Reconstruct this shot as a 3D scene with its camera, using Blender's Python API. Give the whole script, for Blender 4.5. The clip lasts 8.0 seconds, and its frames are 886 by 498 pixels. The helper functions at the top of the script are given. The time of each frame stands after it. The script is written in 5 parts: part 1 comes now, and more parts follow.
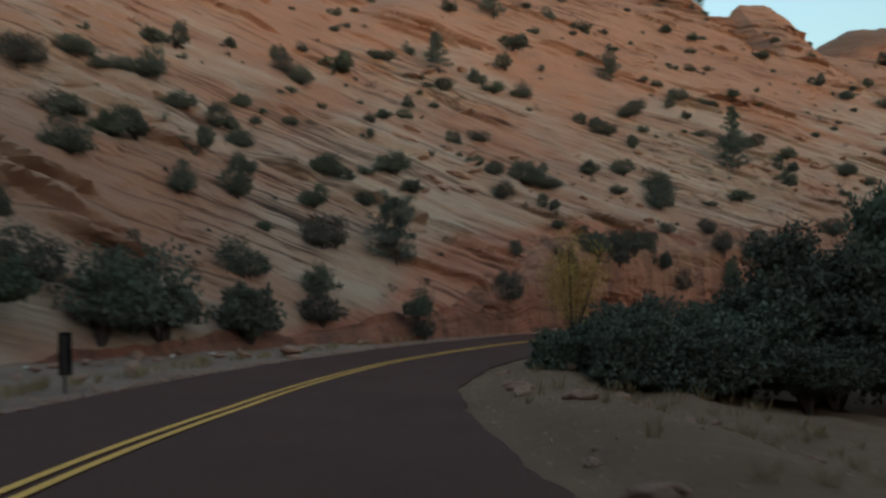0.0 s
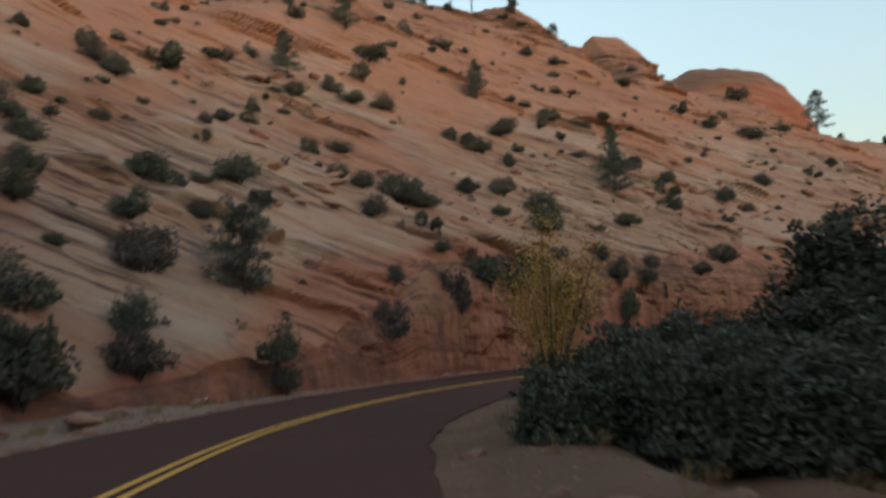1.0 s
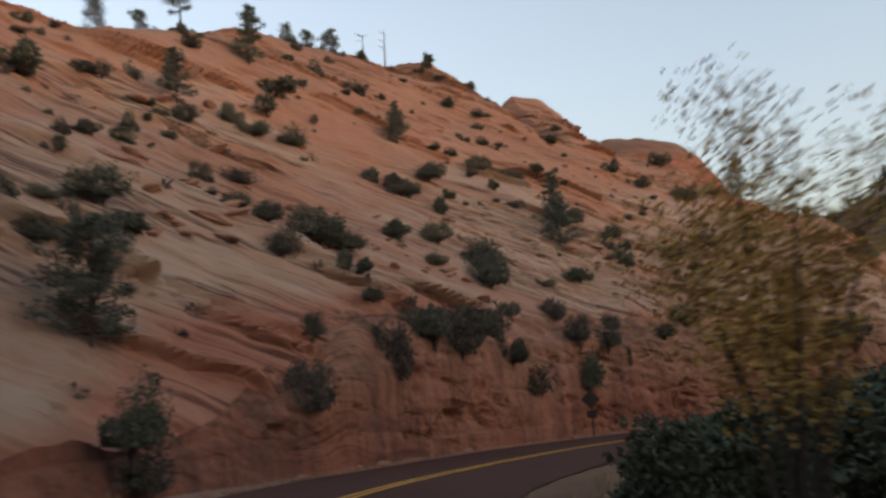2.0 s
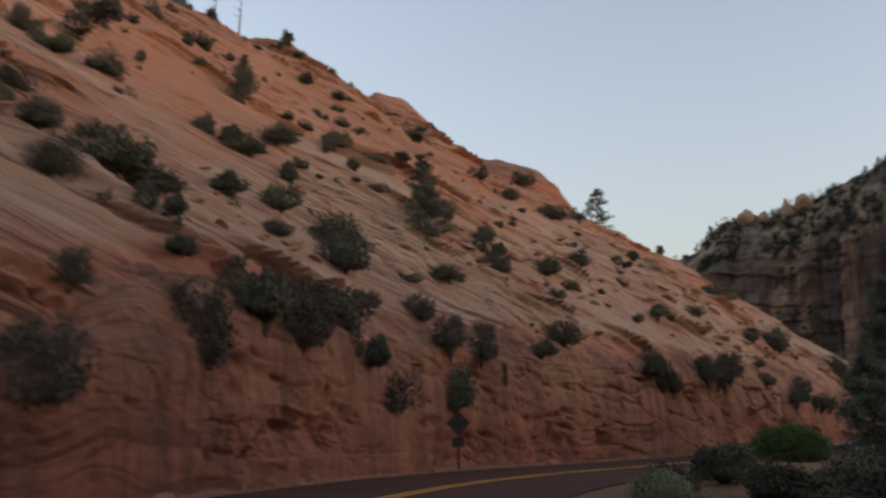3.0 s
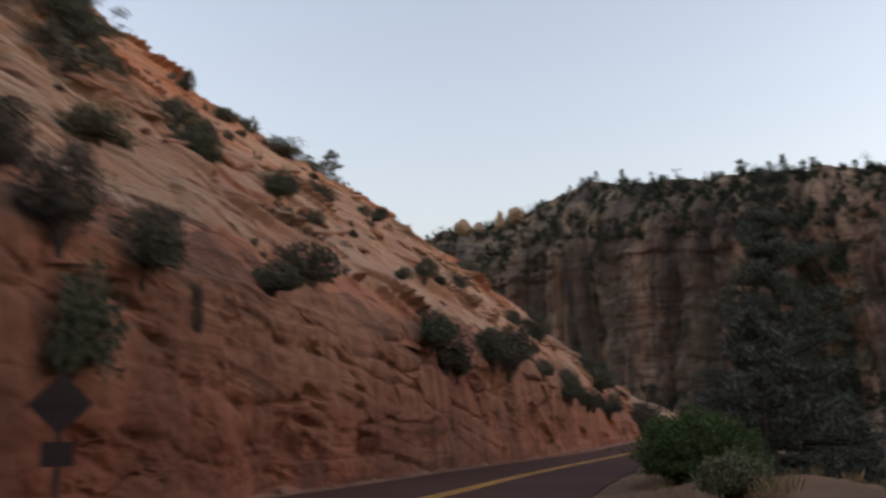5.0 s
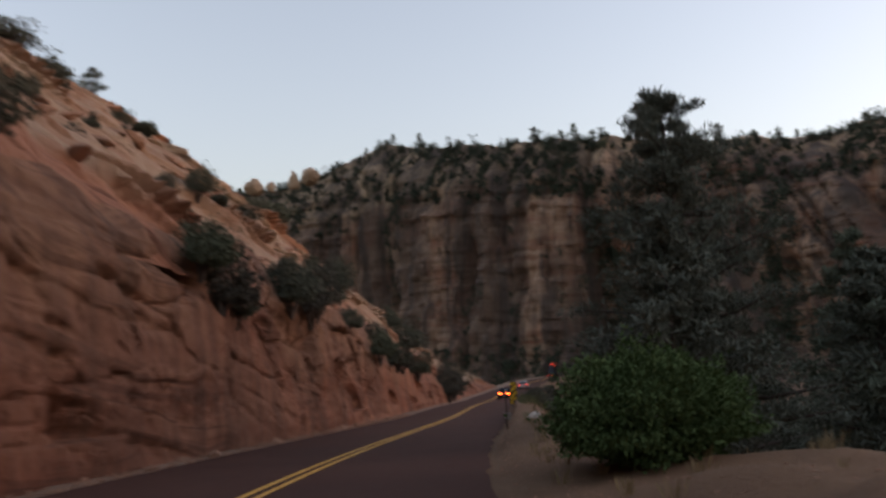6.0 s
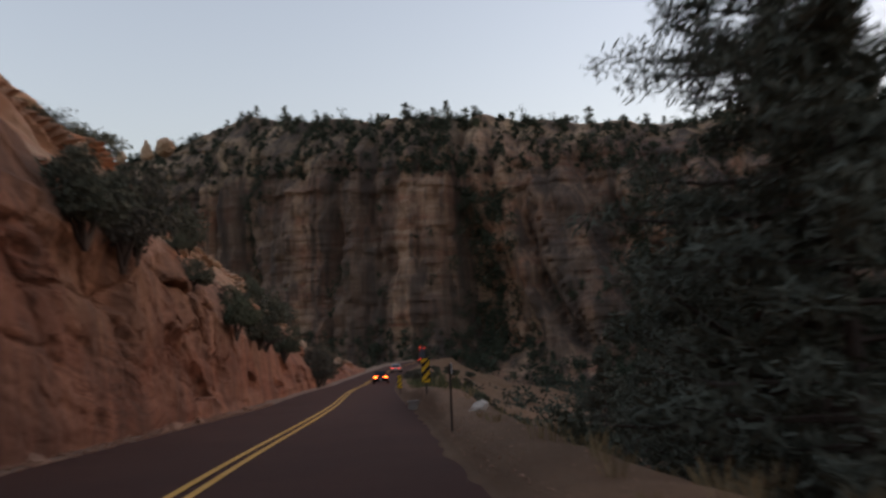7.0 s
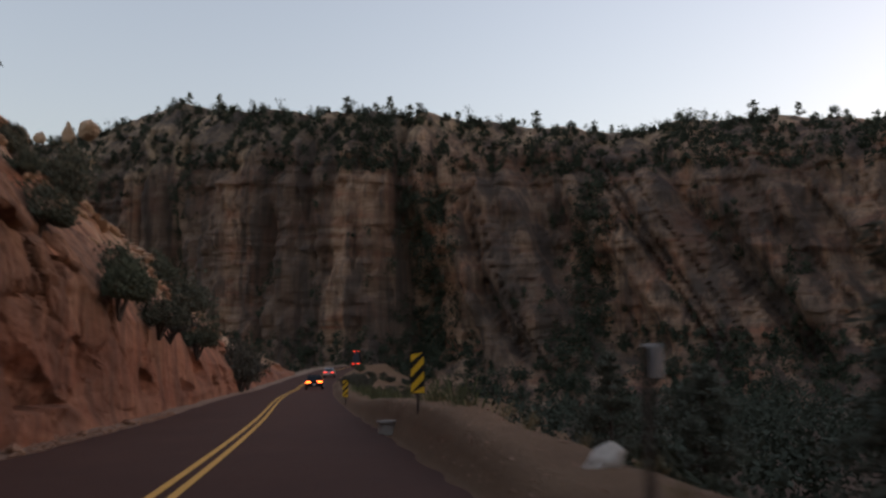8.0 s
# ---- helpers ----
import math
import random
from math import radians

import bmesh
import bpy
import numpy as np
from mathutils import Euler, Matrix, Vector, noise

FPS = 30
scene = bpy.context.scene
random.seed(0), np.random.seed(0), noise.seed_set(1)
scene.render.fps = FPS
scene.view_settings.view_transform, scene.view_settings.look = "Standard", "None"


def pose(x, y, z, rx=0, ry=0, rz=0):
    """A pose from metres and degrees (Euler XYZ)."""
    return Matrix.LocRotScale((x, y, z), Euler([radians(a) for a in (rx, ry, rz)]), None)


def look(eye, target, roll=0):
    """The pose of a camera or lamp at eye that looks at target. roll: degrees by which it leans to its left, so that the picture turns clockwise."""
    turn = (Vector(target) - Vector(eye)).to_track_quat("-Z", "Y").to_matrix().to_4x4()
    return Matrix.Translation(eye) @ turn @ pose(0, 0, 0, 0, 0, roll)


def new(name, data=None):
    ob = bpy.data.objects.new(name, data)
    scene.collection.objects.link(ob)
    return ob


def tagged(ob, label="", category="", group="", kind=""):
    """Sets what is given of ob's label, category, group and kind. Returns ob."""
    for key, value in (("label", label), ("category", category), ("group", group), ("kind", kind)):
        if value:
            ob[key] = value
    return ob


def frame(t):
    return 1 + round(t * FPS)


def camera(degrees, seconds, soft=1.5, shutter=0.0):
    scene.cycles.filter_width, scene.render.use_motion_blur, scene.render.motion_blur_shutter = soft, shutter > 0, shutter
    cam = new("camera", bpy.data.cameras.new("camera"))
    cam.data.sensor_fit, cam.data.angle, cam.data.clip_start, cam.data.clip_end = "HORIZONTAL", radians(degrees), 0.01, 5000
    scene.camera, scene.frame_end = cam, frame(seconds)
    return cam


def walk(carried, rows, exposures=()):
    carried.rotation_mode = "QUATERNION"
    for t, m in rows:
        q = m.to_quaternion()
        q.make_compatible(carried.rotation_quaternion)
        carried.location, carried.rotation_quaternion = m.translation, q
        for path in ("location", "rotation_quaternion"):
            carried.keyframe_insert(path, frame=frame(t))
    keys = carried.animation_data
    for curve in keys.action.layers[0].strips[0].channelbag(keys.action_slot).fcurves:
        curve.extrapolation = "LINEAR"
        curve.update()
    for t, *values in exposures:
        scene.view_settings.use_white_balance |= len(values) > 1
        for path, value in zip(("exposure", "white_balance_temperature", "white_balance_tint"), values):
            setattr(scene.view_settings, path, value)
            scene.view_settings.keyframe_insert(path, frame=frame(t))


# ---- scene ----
cam = camera(53.8, 8.0, soft=2.6, shutter=0.5)
METRES, EYE, TILT, LEAN, TURN = 92.0, 1.35, 2.5, 2.0, 0.0
ROWS = [
    (0.0, 0.0, 0.0, 0.0, 0.0, 0.0, -0.0),
    (0.5, -0.0094, 0.0582, -0.0056, -5.57, -0.46, -0.9),
    (1.0, -0.013, 0.1173, -0.0109, -10.69, 3.02, 1.0),
    (1.5, -0.0121, 0.1756, -0.0157, -13.19, 6.8, 2.57),
    (3.0, 0.0272, 0.3443, -0.0277, -28.59, 10.15, -2.65),
    (3.5, 0.0513, 0.3976, -0.0309, -32.99, 10.33, -2.65),
    (4.0, 0.0821, 0.4493, -0.0331, -35.35, 10.52, -2.85),
    (4.5, 0.1179, 0.497, -0.0353, -40.74, 11.51, -2.79),
    (6.0, 0.2539, 0.6232, -0.0391, -60.96, 9.85, -0.5),
    (6.5, 0.3134, 0.6636, -0.0396, -66.43, 9.2, -0.35),
    (7.0, 0.3741, 0.7002, -0.0396, -69.96, 8.93, -0.14),
    (7.5, 0.4336, 0.7321, -0.0395, -73.14, 9.69, -0.66),
    (8.0, 0.4999, 0.7652, -0.0385, -74.7, 9.52, -1.89),
]
walk(cam, [(t, pose(0, 0, EYE, TILT, LEAN, TURN) @ pose(METRES * x, METRES * y, METRES * z, 90 + pitch, roll, yaw)) for t, x, y, z, yaw, pitch, roll in ROWS],
     exposures=[(0.0, 3.15, 5700, -8), (0.5, 3.25, 5750, -7), (1.0, 3.32, 6250, 3), (1.5, 3.32, 6650, 11), (3.0, 3.05, 6650, 17), (3.5, 3.25, 6700, 19), (4.5, 3.35, 6800, 20), (6.0, 3.22, 6850, 20), (6.5, 3.15, 6900, 20), (8.0, 2.97, 6850, 19)])

# ---- light: clear sky just after sunset, soft afterglow from beyond the open side of the canyon ----
world = bpy.data.worlds.new("dusk_sky")
scene.world = world
world.use_nodes = True
wn, wl = world.node_tree.nodes, world.node_tree.links
sky = wn.new("ShaderNodeTexSky")
sky.sky_type = "NISHITA"
sky.sun_disc = False
SUN_EL, SUN_AZ = 1.0, 142.0
sky.sun_elevation, sky.sun_rotation = radians(SUN_EL), radians(SUN_AZ)
sky.air_density, sky.dust_density, sky.ozone_density = 1.0, 2.6, 1.5
soft = wn.new("ShaderNodeHueSaturation")
soft.inputs["Saturation"].default_value = 0.68
wl.new(sky.outputs[0], soft.inputs["Color"])
wl.new(soft.outputs[0], wn["Background"].inputs[0])
wn["Background"].inputs[1].default_value = 0.15
sun = new("afterglow_sun", bpy.data.lights.new("afterglow_sun", "SUN"))
sun.data.energy, sun.data.angle, sun.data.color = 0.016, radians(40), (1.0, 0.78, 0.6)
sun.matrix_world = look((40 * math.sin(radians(SUN_AZ)), 40 * math.cos(radians(SUN_AZ)), 16), (0, 0, 0))


# ---- materials ----
def material(name, rough=0.9):
    m = bpy.data.materials.new(name)
    m.use_nodes = True
    b = m.node_tree.nodes["Principled BSDF"]
    b.inputs["Roughness"].default_value = rough
    b.inputs["Specular IOR Level"].default_value = 0.25
    return m, m.node_tree.nodes, m.node_tree.links, b


def ramp(nodes, links, source, stops):
    r = nodes.new("ShaderNodeValToRGB")
    e = r.color_ramp.elements
    while len(e) < len(stops):
        e.new(0.5)
    for k, (p, c) in enumerate(stops):
        e[k].position, e[k].color = p, (*c, 1)
    links.new(source, r.inputs[0])
    return r.outputs[0]


def mask(nodes, links, source, low, high):
    return ramp(nodes, links, source, [(low, (0, 0, 0)), (high, (1, 1, 1))])


def noise_tex(nodes, links, vec, scale, detail=6, rough=0.6, warp=0.0):
    n = nodes.new("ShaderNodeTexNoise")
    n.inputs["Scale"].default_value, n.inputs["Detail"].default_value, n.inputs["Roughness"].default_value = scale, detail, rough
    n.inputs["Distortion"].default_value = warp
    links.new(vec, n.inputs["Vector"])
    return n.outputs["Fac"]


def mix(nodes, links, fac, a, b, mode="MIX"):
    m = nodes.new("ShaderNodeMix")
    m.data_type, m.blend_type = "RGBA", mode
    for socket, v in ((m.inputs[0], fac), (m.inputs[6], a), (m.inputs[7], b)):
        if isinstance(v, (int, float)):
            socket.default_value = v
        elif isinstance(v, tuple):
            socket.default_value = (*v, 1)
        else:
            links.new(v, socket)
    return m.outputs[2]


def mapped(nodes, links, scale=(1, 1, 1), rot=(0, 0, 0)):
    t = nodes.new("ShaderNodeTexCoord")
    p = nodes.new("ShaderNodeMapping")
    p.inputs["Scale"].default_value, p.inputs["Rotation"].default_value = scale, [radians(a) for a in rot]
    links.new(t.outputs["Object"], p.inputs["Vector"])
    return p.outputs[0]


def bedded(nodes, links, across, along_k):
    """Texture space in which the third axis counts through the rock's beds."""
    t = nodes.new("ShaderNodeTexCoord")
    split = nodes.new("ShaderNodeSeparateXYZ")
    links.new(t.outputs["Object"], split.inputs[0])
    a = nodes.new("ShaderNodeAttribute")
    a.attribute_name = "bed"
    join = nodes.new("ShaderNodeCombineXYZ")
    for k, (src, f) in enumerate(((split.outputs[0], along_k), (split.outputs[1], along_k), (a.outputs["Fac"], across))):
        m = nodes.new("ShaderNodeMath")
        m.operation = "MULTIPLY"
        m.inputs[1].default_value = f
        links.new(src, m.inputs[0])
        links.new(m.outputs[0], join.inputs[k])
    return join.outputs[0], split.outputs[2]


def bump(nodes, links, bsdf, height, strength, dist):
    b = nodes.new("ShaderNodeBump")
    b.inputs["Strength"].default_value, b.inputs["Distance"].default_value = strength, dist
    links.new(height, b.inputs["Height"])
    links.new(b.outputs[0], bsdf.inputs["Normal"])


def sandstone(name, pale, mid, red, dark, high_tone, high_z, streak=0.0, bump_d=0.2, varnish=0.62, lines=0.8, low=None, fine_k=0.35, rough_k=0.45, streak_k=1.0, thin_k=1.0):
    """Cross-bedded sandstone: tilted bands of pale and rusty rock, another tone high up (redder beds on the slope),
    cracks with ledge shade painted in, and dark varnish.
    """
    m, n, l, b = material(name, 0.93)
    wide, height = bedded(n, l, 0.45, 0.025)
    thin_v, _ = bedded(n, l, 1.25, 0.07)
    fine_v, _ = bedded(n, l, 9.0, 0.25)
    free = mapped(n, l)
    coarse = noise_tex(n, l, wide, 1.0, 5, 0.6, 0.4)
    thin = noise_tex(n, l, thin_v, 1.0, 6, 0.68, 0.5)
    fine = noise_tex(n, l, fine_v, 1.0, 4, 0.6)
    patch = noise_tex(n, l, free, 0.07, 6, 0.65)
    grain = noise_tex(n, l, free, 3.0, 8, 0.75)
    col = ramp(n, l, coarse, [(0.30, red), (0.43, mid), (0.53, pale), (0.66, mid), (0.75, red)])
    col = mix(n, l, mask(n, l, patch, 0.47, 0.62), col, mix(n, l, 0.7, col, red))
    up = n.new("ShaderNodeMath")
    up.operation = "MULTIPLY_ADD"
    up.inputs[1].default_value, up.inputs[2].default_value = 1 / (high_z[1] - high_z[0]), -high_z[0] / (high_z[1] - high_z[0])
    l.new(height, up.inputs[0])
    sway = n.new("ShaderNodeMath")
    sway.operation = "MULTIPLY_ADD"
    sway.inputs[1].default_value = 1.6
    l.new(patch, sway.inputs[0])
    l.new(up.outputs[0], sway.inputs[2])
    col = mix(n, l, mask(n, l, sway.outputs[0], 0.75, 1.6), col, mix(n, l, 0.75, col, high_tone))
    if low:
        near = n.new("ShaderNodeAttribute")
        near.attribute_name = "red_bed"
        worn = n.new("ShaderNodeMath")
        worn.operation = "MULTIPLY_ADD"
        worn.inputs[1].default_value = 1.1
        l.new(patch, worn.inputs[0])
        l.new(near.outputs["Fac"], worn.inputs[2])
        col = mix(n, l, mask(n, l, worn.outputs[0], 0.8, 1.25), col, ramp(n, l, coarse, [(0.3, low[2]), (0.43, low[1]), (0.53, low[0]), (0.66, low[1]), (0.75, low[2])]))
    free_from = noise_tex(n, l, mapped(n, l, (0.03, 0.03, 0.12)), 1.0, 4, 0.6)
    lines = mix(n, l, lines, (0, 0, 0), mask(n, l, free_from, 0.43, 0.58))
    # thin dark bands along the beds, partly painted shade under ledges
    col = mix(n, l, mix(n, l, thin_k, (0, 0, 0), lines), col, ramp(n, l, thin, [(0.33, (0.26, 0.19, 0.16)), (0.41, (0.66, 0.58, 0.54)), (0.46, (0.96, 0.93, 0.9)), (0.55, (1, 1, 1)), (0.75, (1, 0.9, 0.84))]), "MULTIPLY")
    col = mix(n, l, fine_k, col, ramp(n, l, fine, [(0.35, (0.55, 0.5, 0.48)), (0.55, (1, 1, 1))]), "MULTIPLY")
    col = mix(n, l, mask(n, l, grain, varnish, varnish + 0.16), col, dark)
    crack_shade_v, _ = bedded(n, l, 0.75, 0.02)
    hair_shade_v, _ = bedded(n, l, 2.1, 0.04)
    split_shade_v, _ = bedded(n, l, 3.4, 0.1)
    # dark lines along the beds: cracks, and painted shade of undercut ledges
    for v, w, low_m, at in ((crack_shade_v, 0.022, 0.44, 0.05), (hair_shade_v, 0.03, 0.485, 0.09), (split_shade_v, 0.034, 0.52, 0.12)):
        c = noise_tex(n, l, v, 1.0, 4, 0.5)
        lens = mask(n, l, noise_tex(n, l, mapped(n, l, (at, at, at * 2.5)), 1.0, 4, 0.6), low_m, low_m + 0.07)
        col = mix(n, l, mix(n, l, lens, (0, 0, 0), lines), col, ramp(n, l, c, [(0.5 - w, (1, 1, 1)), (0.5 - w * 0.4, (0.22, 0.18, 0.16)), (0.5 + w * 0.4, (0.3, 0.25, 0.22)), (0.5 + w, (1, 1, 1))]), "MULTIPLY")
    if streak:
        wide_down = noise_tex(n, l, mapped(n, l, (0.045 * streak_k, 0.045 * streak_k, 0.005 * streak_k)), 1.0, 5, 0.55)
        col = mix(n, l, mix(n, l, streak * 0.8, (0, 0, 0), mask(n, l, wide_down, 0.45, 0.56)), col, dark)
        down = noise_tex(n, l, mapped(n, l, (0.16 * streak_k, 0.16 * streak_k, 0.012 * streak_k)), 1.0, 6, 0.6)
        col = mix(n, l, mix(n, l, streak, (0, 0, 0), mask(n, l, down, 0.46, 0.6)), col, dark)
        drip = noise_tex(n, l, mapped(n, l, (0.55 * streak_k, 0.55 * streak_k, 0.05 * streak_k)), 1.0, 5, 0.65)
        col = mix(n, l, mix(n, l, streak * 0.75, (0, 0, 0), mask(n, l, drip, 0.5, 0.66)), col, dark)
    l.new(col, b.inputs["Base Color"])
    bump(n, l, b, mix(n, l, rough_k, mix(n, l, 0.5, thin, fine), grain), 0.9, bump_d)
    return m


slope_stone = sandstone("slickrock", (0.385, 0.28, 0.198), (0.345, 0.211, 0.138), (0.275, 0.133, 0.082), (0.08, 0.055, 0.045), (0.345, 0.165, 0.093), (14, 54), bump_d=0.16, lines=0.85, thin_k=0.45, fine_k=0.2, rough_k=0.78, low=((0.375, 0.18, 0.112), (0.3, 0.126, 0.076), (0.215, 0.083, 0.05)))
dome_stone = sandstone("red_dome_sandstone", (0.4, 0.19, 0.115), (0.36, 0.14, 0.075), (0.3, 0.1, 0.052), (0.09, 0.06, 0.048), (0.2, 0.125, 0.085), (39, 47), bump_d=0.3, lines=0.4)
bank_stone = sandstone("cut_sandstone", (0.395, 0.177, 0.108), (0.31, 0.121, 0.07), (0.215, 0.078, 0.046), (0.085, 0.047, 0.034), (0.37, 0.2, 0.122), (1, 11), streak=0.45, bump_d=0.28, lines=0.5, thin_k=0.3, fine_k=0.08, rough_k=0.9, streak_k=7.0)
# the pale tone high up is tan rim rock with late sunlight painted in
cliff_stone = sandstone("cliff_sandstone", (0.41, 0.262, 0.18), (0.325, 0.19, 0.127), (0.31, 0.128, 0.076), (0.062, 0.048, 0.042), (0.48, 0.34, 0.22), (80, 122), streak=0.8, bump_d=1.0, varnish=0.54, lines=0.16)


def ground_mat(name, low, high, grit, rough=0.95, scale=1.0, bump_d=0.03):
    """Loose ground or paving: stains at one scale, grit at another."""
    m, n, l, b = material(name, rough)
    v = mapped(n, l)
    c = ramp(n, l, noise_tex(n, l, v, 0.35 * scale, 7, 0.65), [(0.3, low), (0.7, high)])
    g = noise_tex(n, l, v, 14 * scale, 5, 0.8)
    c = mix(n, l, mask(n, l, g, 0.52, 0.72), c, grit)
    f = noise_tex(n, l, v, 60 * scale, 3, 0.7)
    c = mix(n, l, 0.4, c, ramp(n, l, f, [(0.3, (0.55, 0.55, 0.55)), (0.6, (1, 1, 1))]), "MULTIPLY")
    l.new(c, b.inputs["Base Color"])
    bump(n, l, b, g, 0.8, bump_d)
    return m


def leaf_mat(name, col, vary=0.22):
    """Foliage that differs from spray to spray and from plant to plant."""
    m, n, l, b = material(name, 1.0)
    b.inputs["Specular IOR Level"].default_value = 0.05
    geo = n.new("ShaderNodeNewGeometry")
    info = n.new("ShaderNodeObjectInfo")
    a = tuple(v * (1 - vary) for v in col)
    z = tuple(v * (1 + vary) for v in col)
    c = ramp(n, l, geo.outputs["Random Per Island"], [(0.0, a), (1.0, z)])
    c = mix(n, l, 0.5, c, ramp(n, l, info.outputs["Random"], [(0.0, (0.7, 0.62, 0.6)), (0.5, (1, 1, 1)), (1.0, (0.85, 1.0, 0.75))]), "MULTIPLY")
    l.new(c, b.inputs["Base Color"])
    return m


asphalt = ground_mat("red_asphalt", (0.056, 0.0195, 0.0125), (0.074, 0.0275, 0.0175), (0.098, 0.042, 0.028), 0.95, 1.0, 0.012)
yellow_paint = ground_mat("yellow_line_paint", (0.68, 0.33, 0.045), (0.82, 0.42, 0.07), (0.36, 0.19, 0.05), 0.6, 2.0, 0.004)
dirt = ground_mat("pale_red_dirt", (0.15, 0.08, 0.045), (0.225, 0.13, 0.074), (0.095, 0.055, 0.035), 0.95, 1.0, 0.06)
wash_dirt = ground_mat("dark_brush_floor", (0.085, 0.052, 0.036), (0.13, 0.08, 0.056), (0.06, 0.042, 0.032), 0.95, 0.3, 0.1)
leaf_dark = leaf_mat("juniper_leaf", (0.1, 0.102, 0.076))
leaf_grey = leaf_mat("brush_leaf", (0.09, 0.082, 0.066))
leaf_green = leaf_mat("shrub_leaf", (0.085, 0.117, 0.05))
leaf_pine = leaf_mat("pine_needle", (0.118, 0.127, 0.1))
leaf_far = leaf_mat("distant_tree_leaf", (0.058, 0.062, 0.05))
leaf_weed = leaf_mat("weed_leaf", (0.11, 0.115, 0.06))
leaf_yellow = leaf_mat("autumn_leaf", (0.44, 0.28, 0.085))
leaf_sage = leaf_mat("sage_leaf", (0.2, 0.205, 0.12))
straw = leaf_mat("dry_grass_blade", (0.3, 0.22, 0.12))
bark = ground_mat("bark", (0.06, 0.045, 0.038), (0.11, 0.08, 0.065), (0.04, 0.03, 0.026), 0.95, 3.0, 0.02)
dead_wood = ground_mat("weathered_wood", (0.16, 0.14, 0.125), (0.24, 0.215, 0.19), (0.09, 0.08, 0.07), 0.9, 3.0, 0.01)
pale_rock = ground_mat("pale_boulder_stone", (0.62, 0.54, 0.46), (0.74, 0.66, 0.58), (0.48, 0.4, 0.33), 0.9, 2.0, 0.02)
apron_dirt = ground_mat("pale_shoulder_dirt", (0.2, 0.125, 0.088), (0.31, 0.21, 0.15), (0.13, 0.08, 0.058), 0.95, 1.0, 0.05)
ledge_rock = ground_mat("pale_ledge_stone", (0.34, 0.23, 0.155), (0.45, 0.32, 0.22), (0.2, 0.125, 0.085), 0.93, 1.0, 0.05)
loose_rock = ground_mat("fallen_red_stone", (0.3, 0.15, 0.095), (0.42, 0.26, 0.18), (0.16, 0.09, 0.065), 0.93, 1.5, 0.03)
rim_crag = ground_mat("rim_sandstone", (0.34, 0.21, 0.13), (0.46, 0.31, 0.2), (0.2, 0.12, 0.08), 0.93, 0.4, 0.2)
concrete = ground_mat("old_concrete", (0.3, 0.26, 0.23), (0.42, 0.37, 0.33), (0.2, 0.17, 0.15), 0.9, 2.0, 0.01)


def paint(name, col, rough=0.5, metal=0.0, emit=None, power=0.0):
    m, n, l, b = material(name, rough)
    c = ramp(n, l, noise_tex(n, l, mapped(n, l), 9, 5, 0.7), [(0.3, tuple(v * 0.8 for v in col)), (0.6, col)])
    l.new(c, b.inputs["Base Color"])
    b.inputs["Metallic"].default_value = metal
    if emit:
        b.inputs["Emission Color"].default_value, b.inputs["Emission Strength"].default_value = (*emit, 1), power
    return m


sign_yellow = paint("reflective_yellow_sheet", (0.85, 0.48, 0.03), 0.35)
sign_black = paint("black_sheet", (0.012, 0.011, 0.01), 0.5)
sign_back_metal = paint("dull_sign_back", (0.07, 0.055, 0.05), 0.6, 0.3)
post_steel = paint("brown_steel_post", (0.07, 0.05, 0.04), 0.7)
white_sheet = paint("white_reflector", (0.7, 0.7, 0.68), 0.4)
car_dark = paint("dark_car_paint", (0.02, 0.02, 0.024), 0.25, 0.2)
car_silver = paint("silver_car_paint", (0.3, 0.3, 0.31), 0.3, 0.5)
car_glass = paint("dark_window_glass", (0.008, 0.009, 0.01), 0.08)
rubber = paint("tyre_rubber", (0.02, 0.02, 0.02), 0.9)
rim_metal = paint("wheel_metal", (0.35, 0.35, 0.36), 0.35, 0.8)
tail_red = paint("lit_tail_lamp", (0.5, 0.03, 0.01), 0.3, 0.0, (1.0, 0.09, 0.015), 3.0)
tail_dim = paint("dim_tail_lamp", (0.4, 0.03, 0.01), 0.3, 0.0, (1.0, 0.05, 0.02), 0.5)

# ---- plan: the line between the lanes, its height and the ground on both sides ----
LINE = [(-1.4, -40), (-2.6, -20), (-3.1, -8), (-3.2, -0.6), (-3.8, 10.7), (-3.0, 22.0), (-0.6, 32.8), (4.7, 43.2), (12.4, 52.3), (21.3, 59.9),
        (33.3, 66.35), (45.2, 72.05), (65.8, 81.1), (98, 95.6), (118, 104), (150, 117), (186, 130), (222, 141), (263, 150), (312, 158)]


def spline(points, n=24):
    p = np.array(points, float)
    q = np.vstack([2 * p[0] - p[1], p, 2 * p[-1] - p[-2]])
    u = np.linspace(0, 1, n, endpoint=False)[:, None]
    out = [0.5 * (2 * b + (c - a) * u + (2 * a - 5 * b + 4 * c - d) * u ** 2 + (3 * b - a - 3 * c + d) * u ** 3) for a, b, c, d in zip(q, q[1:], q[2:], q[3:])]
    return np.vstack(out + [p[-1:]])


ROAD = spline(LINE)
ROAD_S = np.concatenate([[0], np.cumsum(np.linalg.norm(np.diff(ROAD, axis=0), axis=1))])
ROAD_S -= ROAD_S[24 * 3]
TAN = np.gradient(ROAD, axis=0)
TAN /= np.linalg.norm(TAN, axis=1)[:, None]


